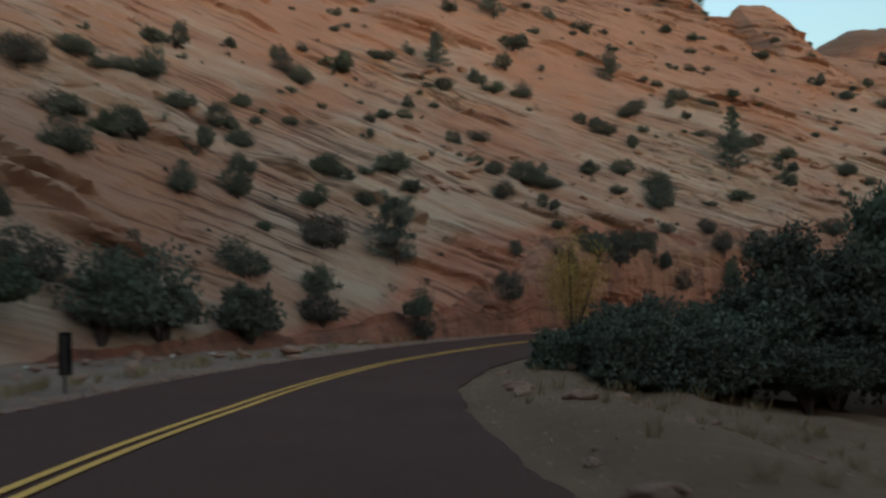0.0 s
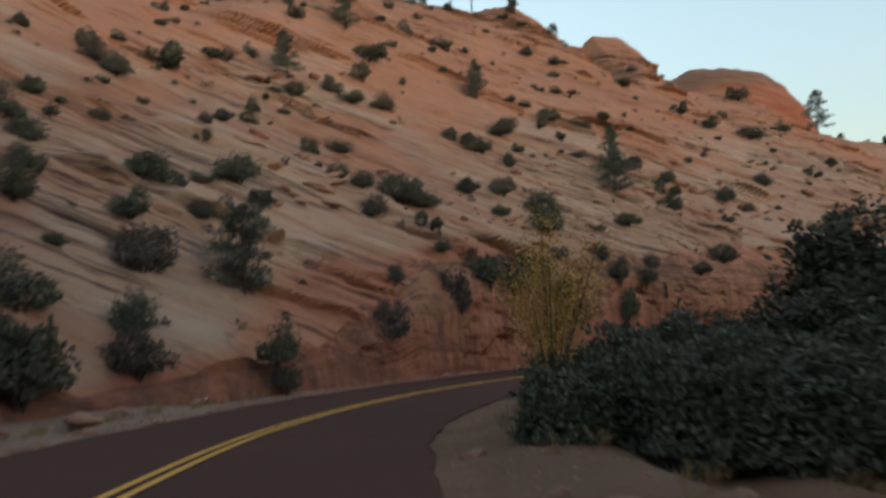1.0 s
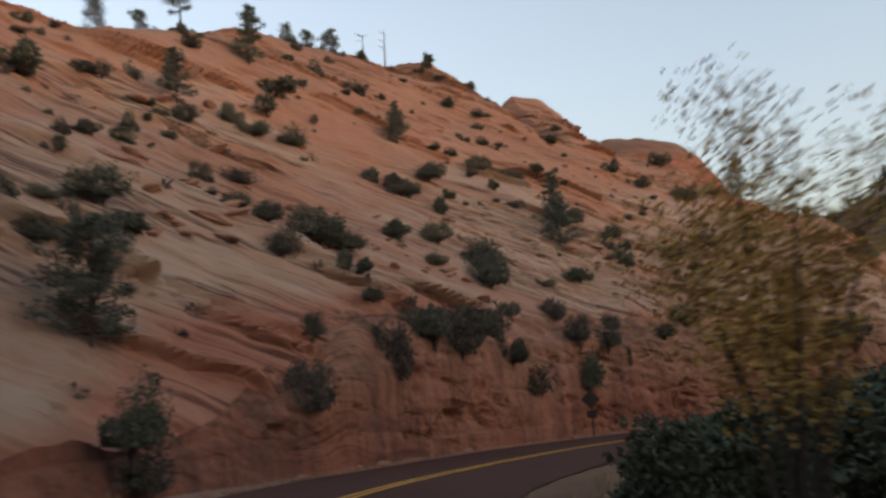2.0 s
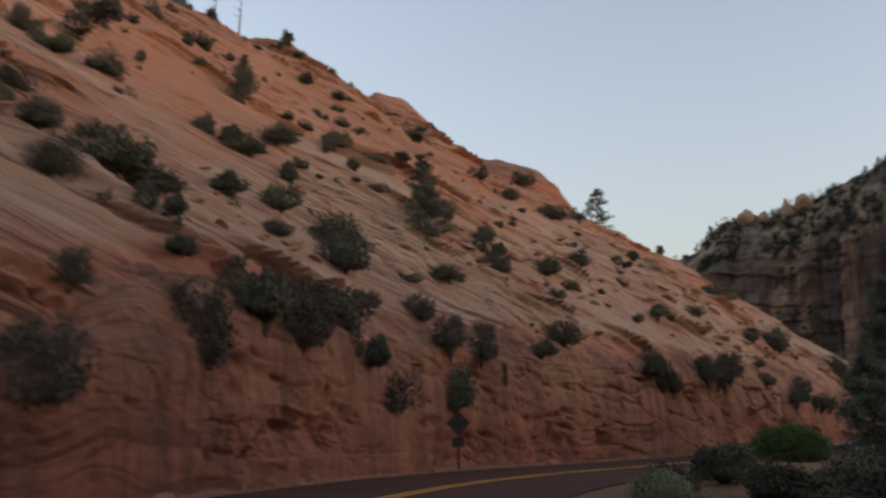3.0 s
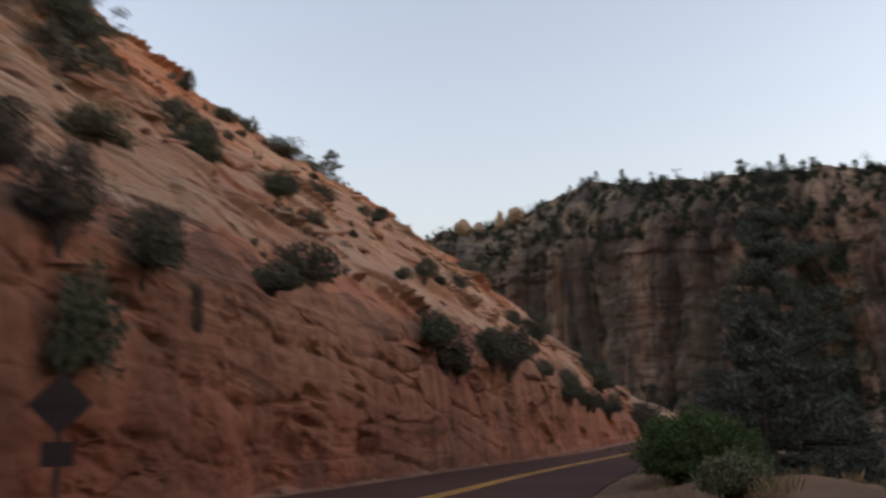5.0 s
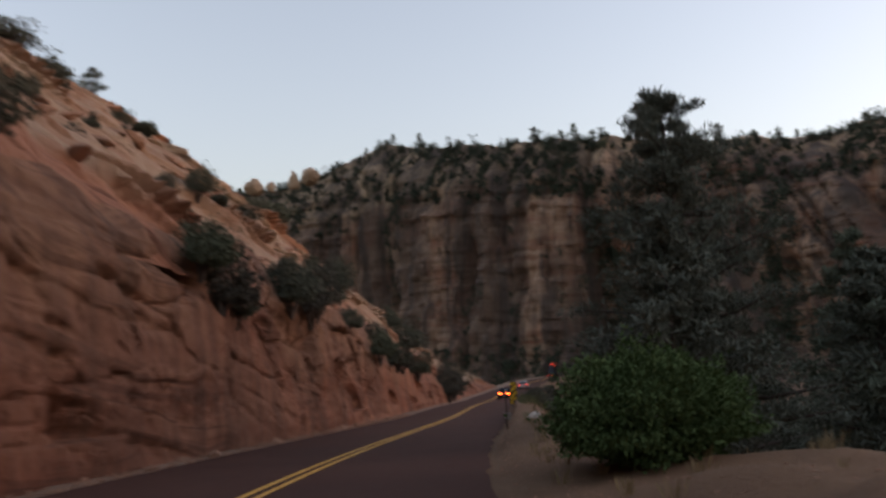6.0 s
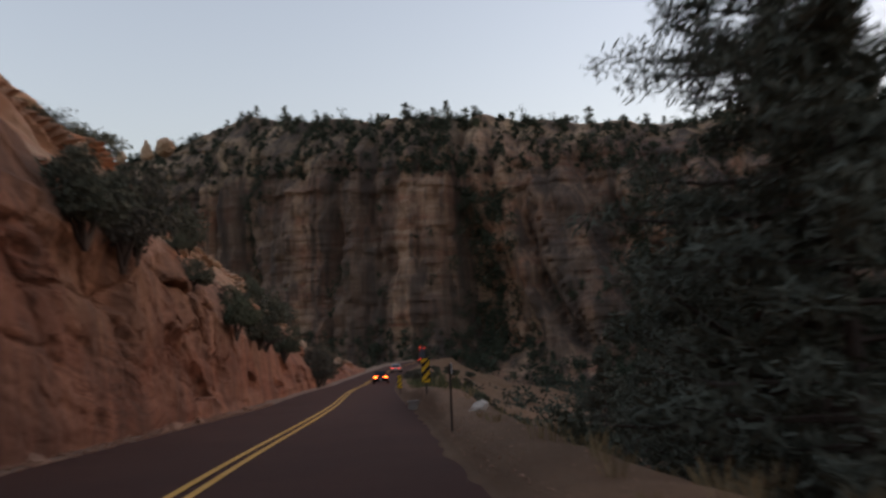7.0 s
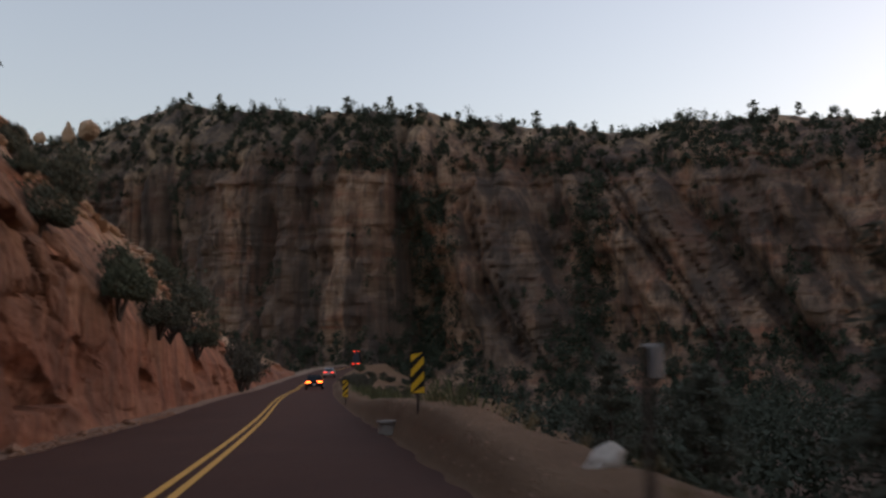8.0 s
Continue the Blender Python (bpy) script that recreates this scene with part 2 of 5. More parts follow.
def along(s, d):
    """World x, y at s metres along the yellow line and d metres to its left."""
    x, y = np.interp(s, ROAD_S, ROAD[:, 0]), np.interp(s, ROAD_S, ROAD[:, 1])
    tx, ty = np.interp(s, ROAD_S, TAN[:, 0]), np.interp(s, ROAD_S, TAN[:, 1])
    k = 1 / np.hypot(tx, ty)
    return x - ty * k * d, y + tx * k * d


def road_z(s, d):
    z = np.interp(s, [-40, 0, 16, 33, 51, 69, 83, 96, 130, 187, 215, 252, 300, 330], [1.9, 0, -0.7, -1.25, -1.63, -1.91, -2.03, -2.07, -2.2, -1.85, -1.3, -0.2, 1.6, 2.4])
    return z + np.interp(s, [-40, 0, 70, 95], [0.02, 0.025, 0.025, 0.01]) * (d + 2.8)


def right_edge(s):
    return np.interp(s, [-40, 8, 14, 20, 33, 55, 66, 80, 95, 200], [-4.7, -4.65, -4.15, -3.6, -3.7, -4.0, -4.0, -3.6, -3.55, -3.55])


LEFT_EDGE = 3.72
TABLE = np.random.RandomState(7).rand(64, 64, 64)


def value_noise(x, y, z):
    x, y, z = np.broadcast_arrays(np.asarray(x, float), np.asarray(y, float), np.asarray(z, float))
    i, j, k = np.floor(x).astype(int), np.floor(y).astype(int), np.floor(z).astype(int)
    u, v, w = x - i, y - j, z - k
    u, v, w = (t * t * (3 - 2 * t) for t in (u, v, w))

    def g(a, b, c):
        return TABLE[(i + a) & 63, (j + b) & 63, (k + c) & 63]

    top = (g(0, 0, 1) * (1 - u) + g(1, 0, 1) * u) * (1 - v) + (g(0, 1, 1) * (1 - u) + g(1, 1, 1) * u) * v
    low = (g(0, 0, 0) * (1 - u) + g(1, 0, 0) * u) * (1 - v) + (g(0, 1, 0) * (1 - u) + g(1, 1, 0) * u) * v
    return (low * (1 - w) + top * w) * 2 - 1


def fbm(x, y, z, octaves=4, gain=0.5):
    out, amp = 0, 1.0
    for o in range(octaves):
        out = out + amp * value_noise(x * 2 ** o + 17.3 * o, y * 2 ** o + 5.1 * o, z * 2 ** o + 9.7 * o)
        amp *= gain
    return out


def cells(u, v, seed):
    """Cracked blocks: for each place how far its block stands out, with a tilt of its own, and how near the next joint is."""
    i0, j0 = np.floor(u).astype(int), np.floor(v).astype(int)
    best, second, lift = np.full(u.shape, 9.0), np.full(u.shape, 9.0), np.zeros(u.shape)
    for a in (-1, 0, 1):
        for b in (-1, 0, 1):
            i, j = (i0 + a) & 63, (j0 + b) & 63
            du, dv = u - (i0 + a + TABLE[i, j, seed]), v - (j0 + b + TABLE[i, j, seed + 1])
            far = np.hypot(du, dv)
            here = TABLE[i, j, seed + 2] + 0.5 * du * (TABLE[i, j, seed + 3] - 0.5) + 1.1 * dv * (TABLE[i, j, seed + 4] - 0.5)
            near = far < best
            second = np.where(near, best, np.minimum(second, far))
            lift, best = np.where(near, here, lift), np.where(near, far, best)
    return lift, second - best


def lip_d(s):
    return np.interp(s, [-40, 20, 28, 34, 38, 44, 50, 60, 70, 80, 95, 130], [10.5, 10, 9.0, 7.4, 6.0, 4.9, 4.65, 4.6, 4.6, 4.65, 4.85, 5.3])


def lip_h(s):
    h = np.interp(s, [-40, 20, 35, 43, 47, 51, 58, 66, 72, 80, 97, 107, 115, 120, 127, 135, 145, 155, 175, 190, 260],
                  [0.2, 0.25, 0.7, 1.25, 1.75, 3.4, 4.6, 5.2, 5.2, 5.4, 5.5, 5.5, 5.7, 5.4, 4.7, 4.3, 4.0, 3.0, 2.2, 1.2, 0.6])
    return h * (1 + np.interp(s, [115, 135], [0.11, 0.03]) * fbm(np.asarray(s) * 0.17, 0.5, 0.5, 3))


CREST_X = [-60, -25, -16, -7, 2, 8, 14.5, 22, 28, 33.5, 37.3, 40.2, 43.7, 45.2, 48.8, 52, 54.4, 56.6, 58, 64, 68, 72.6, 79, 85, 94, 107, 130, 200]
CREST_Z = [56, 53, 49.5, 46.5, 47, 48.4, 46.8, 45.8, 45.2, 46.0, 43.2, 39.4, 39.2, 41.0, 41.3, 39.1, 36.2, 33.7, 33.4, 32.6, 31.4, 29.4, 26.3, 25.4, 24.3, 18, 10, 2]


def strata(x, y, z):
    return z + 0.3 * x - 0.55 * np.logaddexp(0, (11 - x) / 5) + 0.3 * np.logaddexp(0, (x - 17) / 5) + 0.05 * y + 1.5 * fbm(x * 0.016, y * 0.016, z * 0.03, 2)


def hill_smooth(s, d):
    """The slope without its ledges."""
    x, y = along(s, d)
    base = np.interp(s, [-40, 20, 28, 36, 40, 50, 60, 70, 80, 95, 110, 130, 150, 165, 178, 195, 215, 260], [-1, -0.8, -1.0, -2.0, -1.8, -0.6, 0.2, 2.0, 2.6, 3.2, 3.4, 4.4, 4.2, 3.2, 2.4, 0, -3.8, -4.8])
    e = d - lip_d(s)
    r = 4.5 + base
    z = r + 0.78 * e - (r - lip_h(s)) * np.exp(-e / 5) + road_z(s, 0) + 0.08 * np.maximum(e - 22, 0)
    behind = np.maximum(y - 127, 0)
    cap = np.interp(x, CREST_X, CREST_Z) - np.interp(x, [20, 30, 44, 52, 58, 70], [0.5, 0.75, 0.75, 1.0, 0.7, 0.6]) * np.clip(127 - y, 0, 9) - 0.4 * np.maximum(118 - y, 0) - 0.035 * behind ** 2
    k = 0.5
    return x, y, -k * np.logaddexp(-z / k, -np.maximum(cap, -20) / k)


def layer(q, period, seed):
    """How far a bed stands out: each bed has its own thickness and reach, sharp at its foot and weathered back to the top."""
    u = q / period + 0.35 * value_noise(q / period * 0.7, seed, 0)
    i = np.floor(u)
    f = u - i
    reach = TABLE[i.astype(int) & 63, seed & 63, (i.astype(int) * 7) & 63]
    return reach * np.where(f < 0.14, f / 0.14, ((1 - f) / 0.86) ** 0.8)


def broken_beds(q, s, period, run, seed):
    """Beds broken along their length: each piece stands out by its own amount and tapers off at its ends."""
    u = q / period + 0.35 * value_noise(q / period * 0.7, seed, 0)
    i = np.floor(u)
    f = u - i
    i = i.astype(int)
    w = s / run + 9 * TABLE[i & 63, seed, 5] + 0.25 * value_noise(s / run * 3, q / period, seed)
    j = np.floor(w)
    g = w - j
    reach = TABLE[i & 63, j.astype(int) & 63, seed] ** 2.2 * np.clip(np.minimum(g, 1 - g) * 5, 0, 1)
    return reach * np.where(f < 0.3, f / 0.3, ((1 - f) / 0.7) ** 0.8)


def hill(s, d):
    x, y, z = hill_smooth(s, d)
    tx, ty = np.interp(s, ROAD_S, TAN[:, 0]), np.interp(s, ROAD_S, TAN[:, 1])
    z = z + np.clip((d - lip_d(s)) / 2, 0.2, 1) * 0.6 * fbm(x * 0.1, y * 0.1, z * 0.1, 4)
    q = strata(x, y, z)
    m = np.clip(0.4 + 1.3 * fbm(x * 0.035, y * 0.035, z * 0.09 + 3, 3), 0, 1)
    fade = np.clip(0.3 + (d - lip_d(s)) / 2.5, 0.3, 1)
    part_a = np.clip(0.1 + 1.9 * fbm(x * 0.05, y * 0.05, q * 0.3, 3), 0, 1)
    part_b = np.clip(2.4 * fbm(x * 0.07 + 40, y * 0.07, q * 0.35, 3), 0, 1)
    jog = 0.25 * fbm(x * 0.35, y * 0.35, z * 0.3, 3) + 0.7 * fbm(x * 0.07, y * 0.07, z * 0.1 + 5, 2)
    o = fade * (0.5 * m * broken_beds(q + jog, s, 3.6, 26, 1) + 0.85 * (0.15 + 0.85 * part_a) * broken_beds(q + jog, s, 1.5, 11, 2) + 1.5 * part_b * broken_beds(q + jog, s, 0.7, 5, 3))
    lift, gap = cells(s / 1.5, q / 0.9, 23)
    broken = np.clip(fbm(x * 0.09 + 7, y * 0.09, 3, 3) * 2.2 - 0.2, 0, 1) * fade
    o = o + 0.35 * broken * (lift - 0.5 * np.exp(-(gap / 0.1) ** 2)) + 0.2 * fbm(x * 0.55, y * 0.55, z * 0.8, 4) - 0.3 * fade
    return x + ty * o, y - tx * o, z + 0.15 * o, q


def verge_z(s, d):
    e = right_edge(s) - d
    near = np.interp(e, [0, 0.5, 1.2, 2.5, 4, 7, 10, 20, 38], [-0.04, -0.05, 0.1, 0.08, -0.45, -1.0, -1.5, -4, -12])
    far = np.interp(e, [0, 0.2, 0.4, 0.7, 1.4, 1.9, 2.6, 4, 9, 16, 38], [-0.04, -0.03, 0.2, 0.32, 0.34, 0.2, -0.4, -1.6, -4, -7, -12])
    far = far + np.interp(e, [0.2, 0.45, 1.4, 2.6], [0, 0.5, 0.42, 0]) * np.interp(s, [104, 113, 124, 138], [0, 1, 1, 0.1])
    flat = np.interp(e, [0, 0.5, 1.5, 3.5, 5.5, 7.5, 10, 20, 38], [-0.04, -0.05, 0.08, 0.42, 0.4, 0.0, -1.6, -4.5, -12])
    m = np.clip((s - 48) / 14, 0, 1)
    k = np.clip((s - 84) / 14, 0, 1)
    return road_z(s, right_edge(s)) + (near * (1 - m) + flat * m) * (1 - k) + far * k


def ground_right(s, d):
    x, y = along(s, d)
    e = right_edge(s) - d
    return x, y, verge_z(s, d) + np.clip(e / 3, 0, 1) * 0.18 * fbm(x * 0.5, y * 0.5, 0, 4) + np.clip((e - 6) / 10, 0, 1) * 1.2 * fbm(x * 0.12, y * 0.12, 4, 3)


CLIFF = spline([(180, 480), (300, 380), (350, 300), (335, 240), (320, 185), (315, 120), (300, 50), (275, -10), (250, -60)], 40)
CLIFF_S = np.concatenate([[0], np.cumsum(np.linalg.norm(np.diff(CLIFF, axis=0), axis=1))])


ALCOVES = [(290, 8, 12), (318, 2.5, 5), (342, 2.5, 5), (403, 9, 17), (424, 2.5, 6), (456, 6, 10), (440, 2, 5), (500, 4, 6), (530, 5, 7)]  # along, half width, depth


def cliff(g, h):
    """The canyon wall: g metres along its foot, h from 0 at the foot to 1 at the rim and 2 behind it."""
    cx, cy = np.interp(g, CLIFF_S, CLIFF[:, 0]), np.interp(g, CLIFF_S, CLIFF[:, 1])
    a, b = np.interp(g + 4, CLIFF_S, CLIFF[:, 0]) - np.interp(g - 4, CLIFF_S, CLIFF[:, 0]), np.interp(g + 4, CLIFF_S, CLIFF[:, 1]) - np.interp(g - 4, CLIFF_S, CLIFF[:, 1])
    k = 1 / np.hypot(a, b)
    nx, ny = -b * k, a * k
    top = np.interp(cy, [-60, 10, 50, 86, 120, 153, 185, 213, 240, 268, 300, 338, 380, 480], [48, 63, 71, 76, 80, 85, 92, 98, 107, 113, 111, 104, 98, 75])
    right = np.clip((170 - cy) / 70, 0, 1)
    top = top * (1.04 + 0.08 * right)
    top = top + np.interp(g, [180, 204, 216, 228, 240, 252, 264, 276, 288, 300, 312, 324, 336, 348, 372, 396, 420, 444, 480, 516, 540], [3, 3, 2, 5.5, 5, 8.5, 7.3, 2, -4, -6, -5.8, -5, -2.3, -1.8, -0.9, 0.7, 2.9, 3, 3.8, 4.1, 2.8])
    top = top + np.interp(g, [176, 187, 190, 195, 202, 214, 223, 228, 232, 242, 250, 254, 258, 266, 274, 300, 314, 348, 368, 390, 414, 440, 458, 474, 494, 520, 540], [-16, -11, -7, -2.5, 1.3, 1.1, -1.2, -0.5, 1.9, -1.2, -1.5, 1, 2.5, 0.5, -0.7, 1, 2.2, 2, 3.2, 2, 2.3, 1.8, 0, 2, 2, 1, 1.9])
    lean = g + right * 70 * (h - 0.5)
    rib = np.abs(value_noise(lean * 0.03, h * 0.5, 1.5)) * 15 + np.abs(value_noise(lean * 0.11, h * 0.9, 7.5)) * 8 + np.abs(value_noise(lean * 0.29, h * 1.6, 5.5)) * 3.6
    cut = np.exp(-(value_noise(lean * 0.06, h * 0.3, 11.5) / 0.10) ** 2) * 7 + np.exp(-(value_noise(lean * 0.17, h * 0.4, 13.5) / 0.12) ** 2) * 2.5
    flute = np.interp(g, [0, 225, 280, 430, 500, 600], [0.25, 0.25, 1, 1, 0.7, 0.6]) * (0.75 + 0.5 * value_noise(g * 0.025, 3.5, 8))
    crown = 0.86 + 0.13 * value_noise(g * 0.03, 0.5, 61.5) + 0.06 * value_noise(g * 0.13, 0.5, 62.5) - np.interp(g, [0, 230, 290], [0.25, 0.2, 0])
    face = np.clip(h * 5, 0, 1) * np.clip((1.12 - h) * 4, 0.1, 1)
    for at, wide, deep in ALCOVES:
        reach = 0.8 + 0.16 * value_noise(at * 0.37, 0.5, 5.5)
        cut = cut + deep * np.exp(-((lean - at + 4 * value_noise(h * 3, at, 2)) / (wide * np.clip(1.5 - h, 0.5, 1.2))) ** 4) * np.clip((reach - h) * 2.6, 0, 1)
    back = np.interp(h, [0, 0.12, 0.2], [-22, -6, 0]) + 11 * np.clip(h - 0.2, 0, 0.8) + 30 * np.logaddexp(0, (h - crown) / 0.06) * 0.06 / 0.2 + np.clip(h - 1, 0, 1) * 150 + right * np.interp(h, [0, 1, 2], [0, 30, 30])
    bench = layer(h * (top + 14) + 0.05 * g + 4 * fbm(g * 0.03, h * 2, 5, 3), 9.0, 6) * 4 + layer(h * (top + 14) + 0.03 * g + 2 * fbm(g * 0.06, h * 3, 8, 2), 3.4, 14) * 1.6
    out = back - face * (flute * (rib * 1.15 - cut * 1.3) + np.clip(1.1 - flute, 0.05, 1) * bench) + 2.5 * fbm(g * 0.09, h * 9, 3, 4) + face * 1.5 * fbm(g * 0.33, h * 16, 9, 3)
    z = -14 + np.interp(h, [0, 1, 2], [0, 1, 0.93]) * (top + 14)
    z = z + np.clip(h, 0, 1) * np.clip(2 - h, 0, 1) * (1.0 * fbm(g * 0.1, h * 3, 2, 4) + 0.6 * layer(z, 6.0, 9))
    return cx + nx * out, cy + ny * out, z


# ---- setting ----
def grid_mesh(name, x, y, z, bed=None, flip=False):
    """A sheet from 2D arrays of places."""
    a, b = x.shape
    v = np.stack([x, y, z], -1).reshape(-1, 3)
    i = np.arange(a * b).reshape(a, b)
    f = np.stack([i[:-1, :-1], i[1:, :-1], i[1:, 1:], i[:-1, 1:]], -1).reshape(-1, 4)
    if flip:
        f = f[:, ::-1]
    me = bpy.data.meshes.new(name)
    me.from_pydata(v.tolist(), [], f.tolist())
    if bed is not None:
        me.attributes.new("bed", "FLOAT", "POINT").data.foreach_set("value", bed.ravel().astype(np.float32))
    return me


def sheet(name, x, y, z, mat, label, category, flip=False, smooth=False, bed=None):
    me = grid_mesh(name, x, y, z, bed, flip)
    me.materials.append(mat)
    if smooth:
        me.polygons.foreach_set("use_smooth", [True] * len(me.polygons))
    return tagged(new(name, me), label, category, kind="structure")


# road, with a ragged edge, and its double line
s, k = np.meshgrid(np.arange(-40, 325, 0.4), np.linspace(0, 1, 25), indexing="ij")
d = right_edge(s) + 0.08 * fbm(s * 0.9, 0, 0, 3) * (1 - k) ** 4 + k * (LEFT_EDGE - right_edge(s) + 0.08 * fbm(s * 0.9, 9, 0, 3) * k ** 4)
x, y = along(s, d)
sheet("road", x, y, road_z(s, d) + 0.006 * fbm(x * 0.6, y * 0.6, 0, 3), asphalt, "reddish-brown asphalt road bending round the rock slope", "road", flip=True)
for off in (-0.19, 0.07):
    s, d = np.meshgrid(np.arange(-40, 325, 0.4), off + np.array([0, 0.12]), indexing="ij")
    x, y = along(s, d)
    sheet("road_marking", x, y, road_z(s, d) + 0.02, yellow_paint, "solid yellow centre line painted on the asphalt", "road marking", flip=True)

# left: shoulder, cut bank, slope
s, k = np.meshgrid(np.arange(-40, 325, 0.4), np.linspace(0, 1, 14), indexing="ij")
d = LEFT_EDGE - 0.35 + k * (lip_d(s) + 0.6 - LEFT_EDGE + 0.35)
x, y = along(s, d)
z = road_z(s, d) - 0.05 + np.clip(k - 0.12, 0, 1) * (0.3 + 0.12 * fbm(s * 0.6, k * 3, 0, 3))
sheet("shoulder", x, y, z, apron_dirt, "sandy pale red dirt shoulder below the cut bank", "ground", flip=True, smooth=True)

s, v = np.meshgrid(np.arange(-40, 250, 0.13), np.linspace(0, 1.3, 82), indexing="ij")
over, v = np.clip((v - 1) / 0.3, 0, 1), np.minimum(v, 1)
up = (v + 0.6 * over) * lip_h(s)
warp = 0.5 * fbm(s * 0.25, up * 0.4, 5, 3)
bend = s + 0.35 * up + 0.3 * fbm(s * 0.6, up * 0.9, 2, 3)
big_lift, big_gap = cells(bend / 3.6, (up + 0.08 * s) / 2.1 + 0.15 * warp, 3)
low_lift, low_gap = cells(bend / 1.2, (up + 0.08 * s) / 0.8 + 0.2 * warp, 11)
ledge = layer(up + 0.08 * s + warp, 1.5, 5) * np.clip(0.3 + 1.3 * fbm(s * 0.12, up * 0.3, 4, 2), 0, 1)
rough = np.clip(0.6 + 1.3 * fbm(s * 0.15, up * 0.35, 12, 2), 0.35, 1)
massive = np.clip(0.6 + 1.1 * fbm(s * 0.08, up * 0.25, 8, 2), 0.15, 1) * np.interp(s, [115, 135], [1, 0.4])
flute = 0.26 * np.abs(value_noise(bend * 0.42, up * 0.1, 41.5)) + 0.12 * np.abs(value_noise(bend * 1.05, up * 0.22, 43.5))
# farther along, the face is cut in broad smooth planes
calm = np.interp(s, [82, 96, 118, 132], [1, 0.45, 0.4, 0.15])
o = 0.45 - calm * flute + massive * (0.46 * big_lift - 0.3 * np.exp(-(big_gap / 0.08) ** 2)) + calm * rough * (0.24 * low_lift - 0.14 * np.exp(-(low_gap / 0.12) ** 2)) + np.interp(s, [115, 135], [0.62, 0.25]) * ledge
o = o + 0.3 * fbm(s * 0.18, up * 0.3, 1, 4) + 0.3 * calm * fbm(s * 1.1, up * 0.8, 3, 5, 0.62) - 0.25
# undercut pockets: sharp overhanging lip above, fading out below
dip = up + 0.16 * s
hole = np.clip(value_noise(s * 0.30, dip * 1.05, 21.5) * 2.6 - 0.75, 0, 1)
roof = np.clip(value_noise(s * 0.30, (dip + 0.35) * 1.05, 21.5) * 2.6 - 0.75, 0, 1)
pit = np.clip(value_noise(s * 0.9, dip * 2.4, 31.5) * 2.6 - 0.95, 0, 1)
o = o - 0.6 * calm * pit * (up > 0.5) - 0.95 * hole ** 0.7 * (up > 0.9) + 0.3 * np.clip(hole - roof, 0, 1)
o = o * np.clip(up / 0.6, 0, 1) * np.clip((1 - v) * 7, 0.25, 1) + 0.5 * np.exp(-up / 0.5)
d = lip_d(s) - 0.5 + 0.5 * v ** 1.3 - 0.8 * o * np.clip(lip_h(s) / 3, 0.15, 1) + 0.45 * np.exp(-((s - 70.8) / 3.0) ** 4) * (1 - v)
foot = LEFT_EDGE + 0.3 + 0.3 * np.exp(-((s - 70.8) / 1.2) ** 4) + 0.1 * fbm(s * 0.7, up, 6, 3) + 0.25 * v
d = foot + 0.16 * np.logaddexp(0, (d - foot) / 0.16)
reach = np.interp(s, [45, 57], [0.3, 2.8])
d = d + reach * over
x, y = along(s, d)
z = road_z(s, 4) - 0.15 + v * (lip_h(s) + road_z(s, 0) - road_z(s, 4) + 0.2)
# the face rounds over and runs on up the slope until the slickrock covers it
back = hill_smooth(s, lip_d(s) + reach * over)[2] - hill_smooth(s, lip_d(s))[2]
z = z + back + np.clip(over * 6, 0, 1) * (np.interp(s, [112, 130], [1, 0.2]) * (0.45 * fbm(s * 0.3, over * 2.5, 7, 4) + 0.3 * ledge) - 0.5 * over ** 2 - 0.05)
sheet("cut_bank", x, y, z, bank_stone, "cut bank of blocky red-brown sandstone with undercut ledges", "rock face", flip=True, bed=up + 0.08 * s + warp)

s, d = np.meshgrid(np.concatenate([np.arange(-40, 24, 0.7), np.arange(24, 128, 0.19), np.arange(128, 290, 0.5)]),
                   np.concatenate([np.linspace(0, 30, 170), np.linspace(30.25, 58, 100), np.linspace(58.6, 115, 60)]), indexing="ij")
x, y, z, bed = hill(s, d + lip_d(s))
z = z - 0.75 * np.exp(-(d + 0.1) / 0.5)
red_bed = np.clip(0.95 - d / np.interp(s, [36, 42, 47, 56, 64], [1.5, 2.5, 6.5, 5, 2.6]), 0, 1) * np.interp(s, [30, 48], [0.5, 1])
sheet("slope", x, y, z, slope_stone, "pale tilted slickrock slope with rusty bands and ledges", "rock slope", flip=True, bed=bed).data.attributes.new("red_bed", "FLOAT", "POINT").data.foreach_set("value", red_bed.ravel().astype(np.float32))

# right: verge falling to the brushy wash
s, k = np.meshgrid(np.arange(-40, 325, 0.5), np.linspace(0, 1, 80), indexing="ij")
x, y, z = ground_right(s, right_edge(s) + 0.3 - 40 * k ** 1.7)
sheet("verge", x, y, z, dirt, "sandy dirt verge falling away to a brushy wash", "ground", smooth=True)

# far canyon wall
g, h = np.meshgrid(np.arange(2, CLIFF_S[-1] - 2, 1.3), np.concatenate([np.linspace(0, 1.04, 130), [1.1, 1.25, 1.5, 2.0]]), indexing="ij")
x, y, z = cliff(g, h)
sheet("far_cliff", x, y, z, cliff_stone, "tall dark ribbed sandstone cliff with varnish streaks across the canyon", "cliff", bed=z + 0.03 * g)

# red dome standing behind the crest
a, v = np.meshgrid(np.linspace(0, 2 * math.pi, 121), np.linspace(0, 1, 50), indexing="ij")
r = 1 + 0.1 * fbm(np.cos(a) * 1.5 + 9, np.sin(a) * 1.5, v * 1.5, 3)
x, y = 80 + 19 * v * r * np.cos(a), 158 + 17 * v * r * np.sin(a)
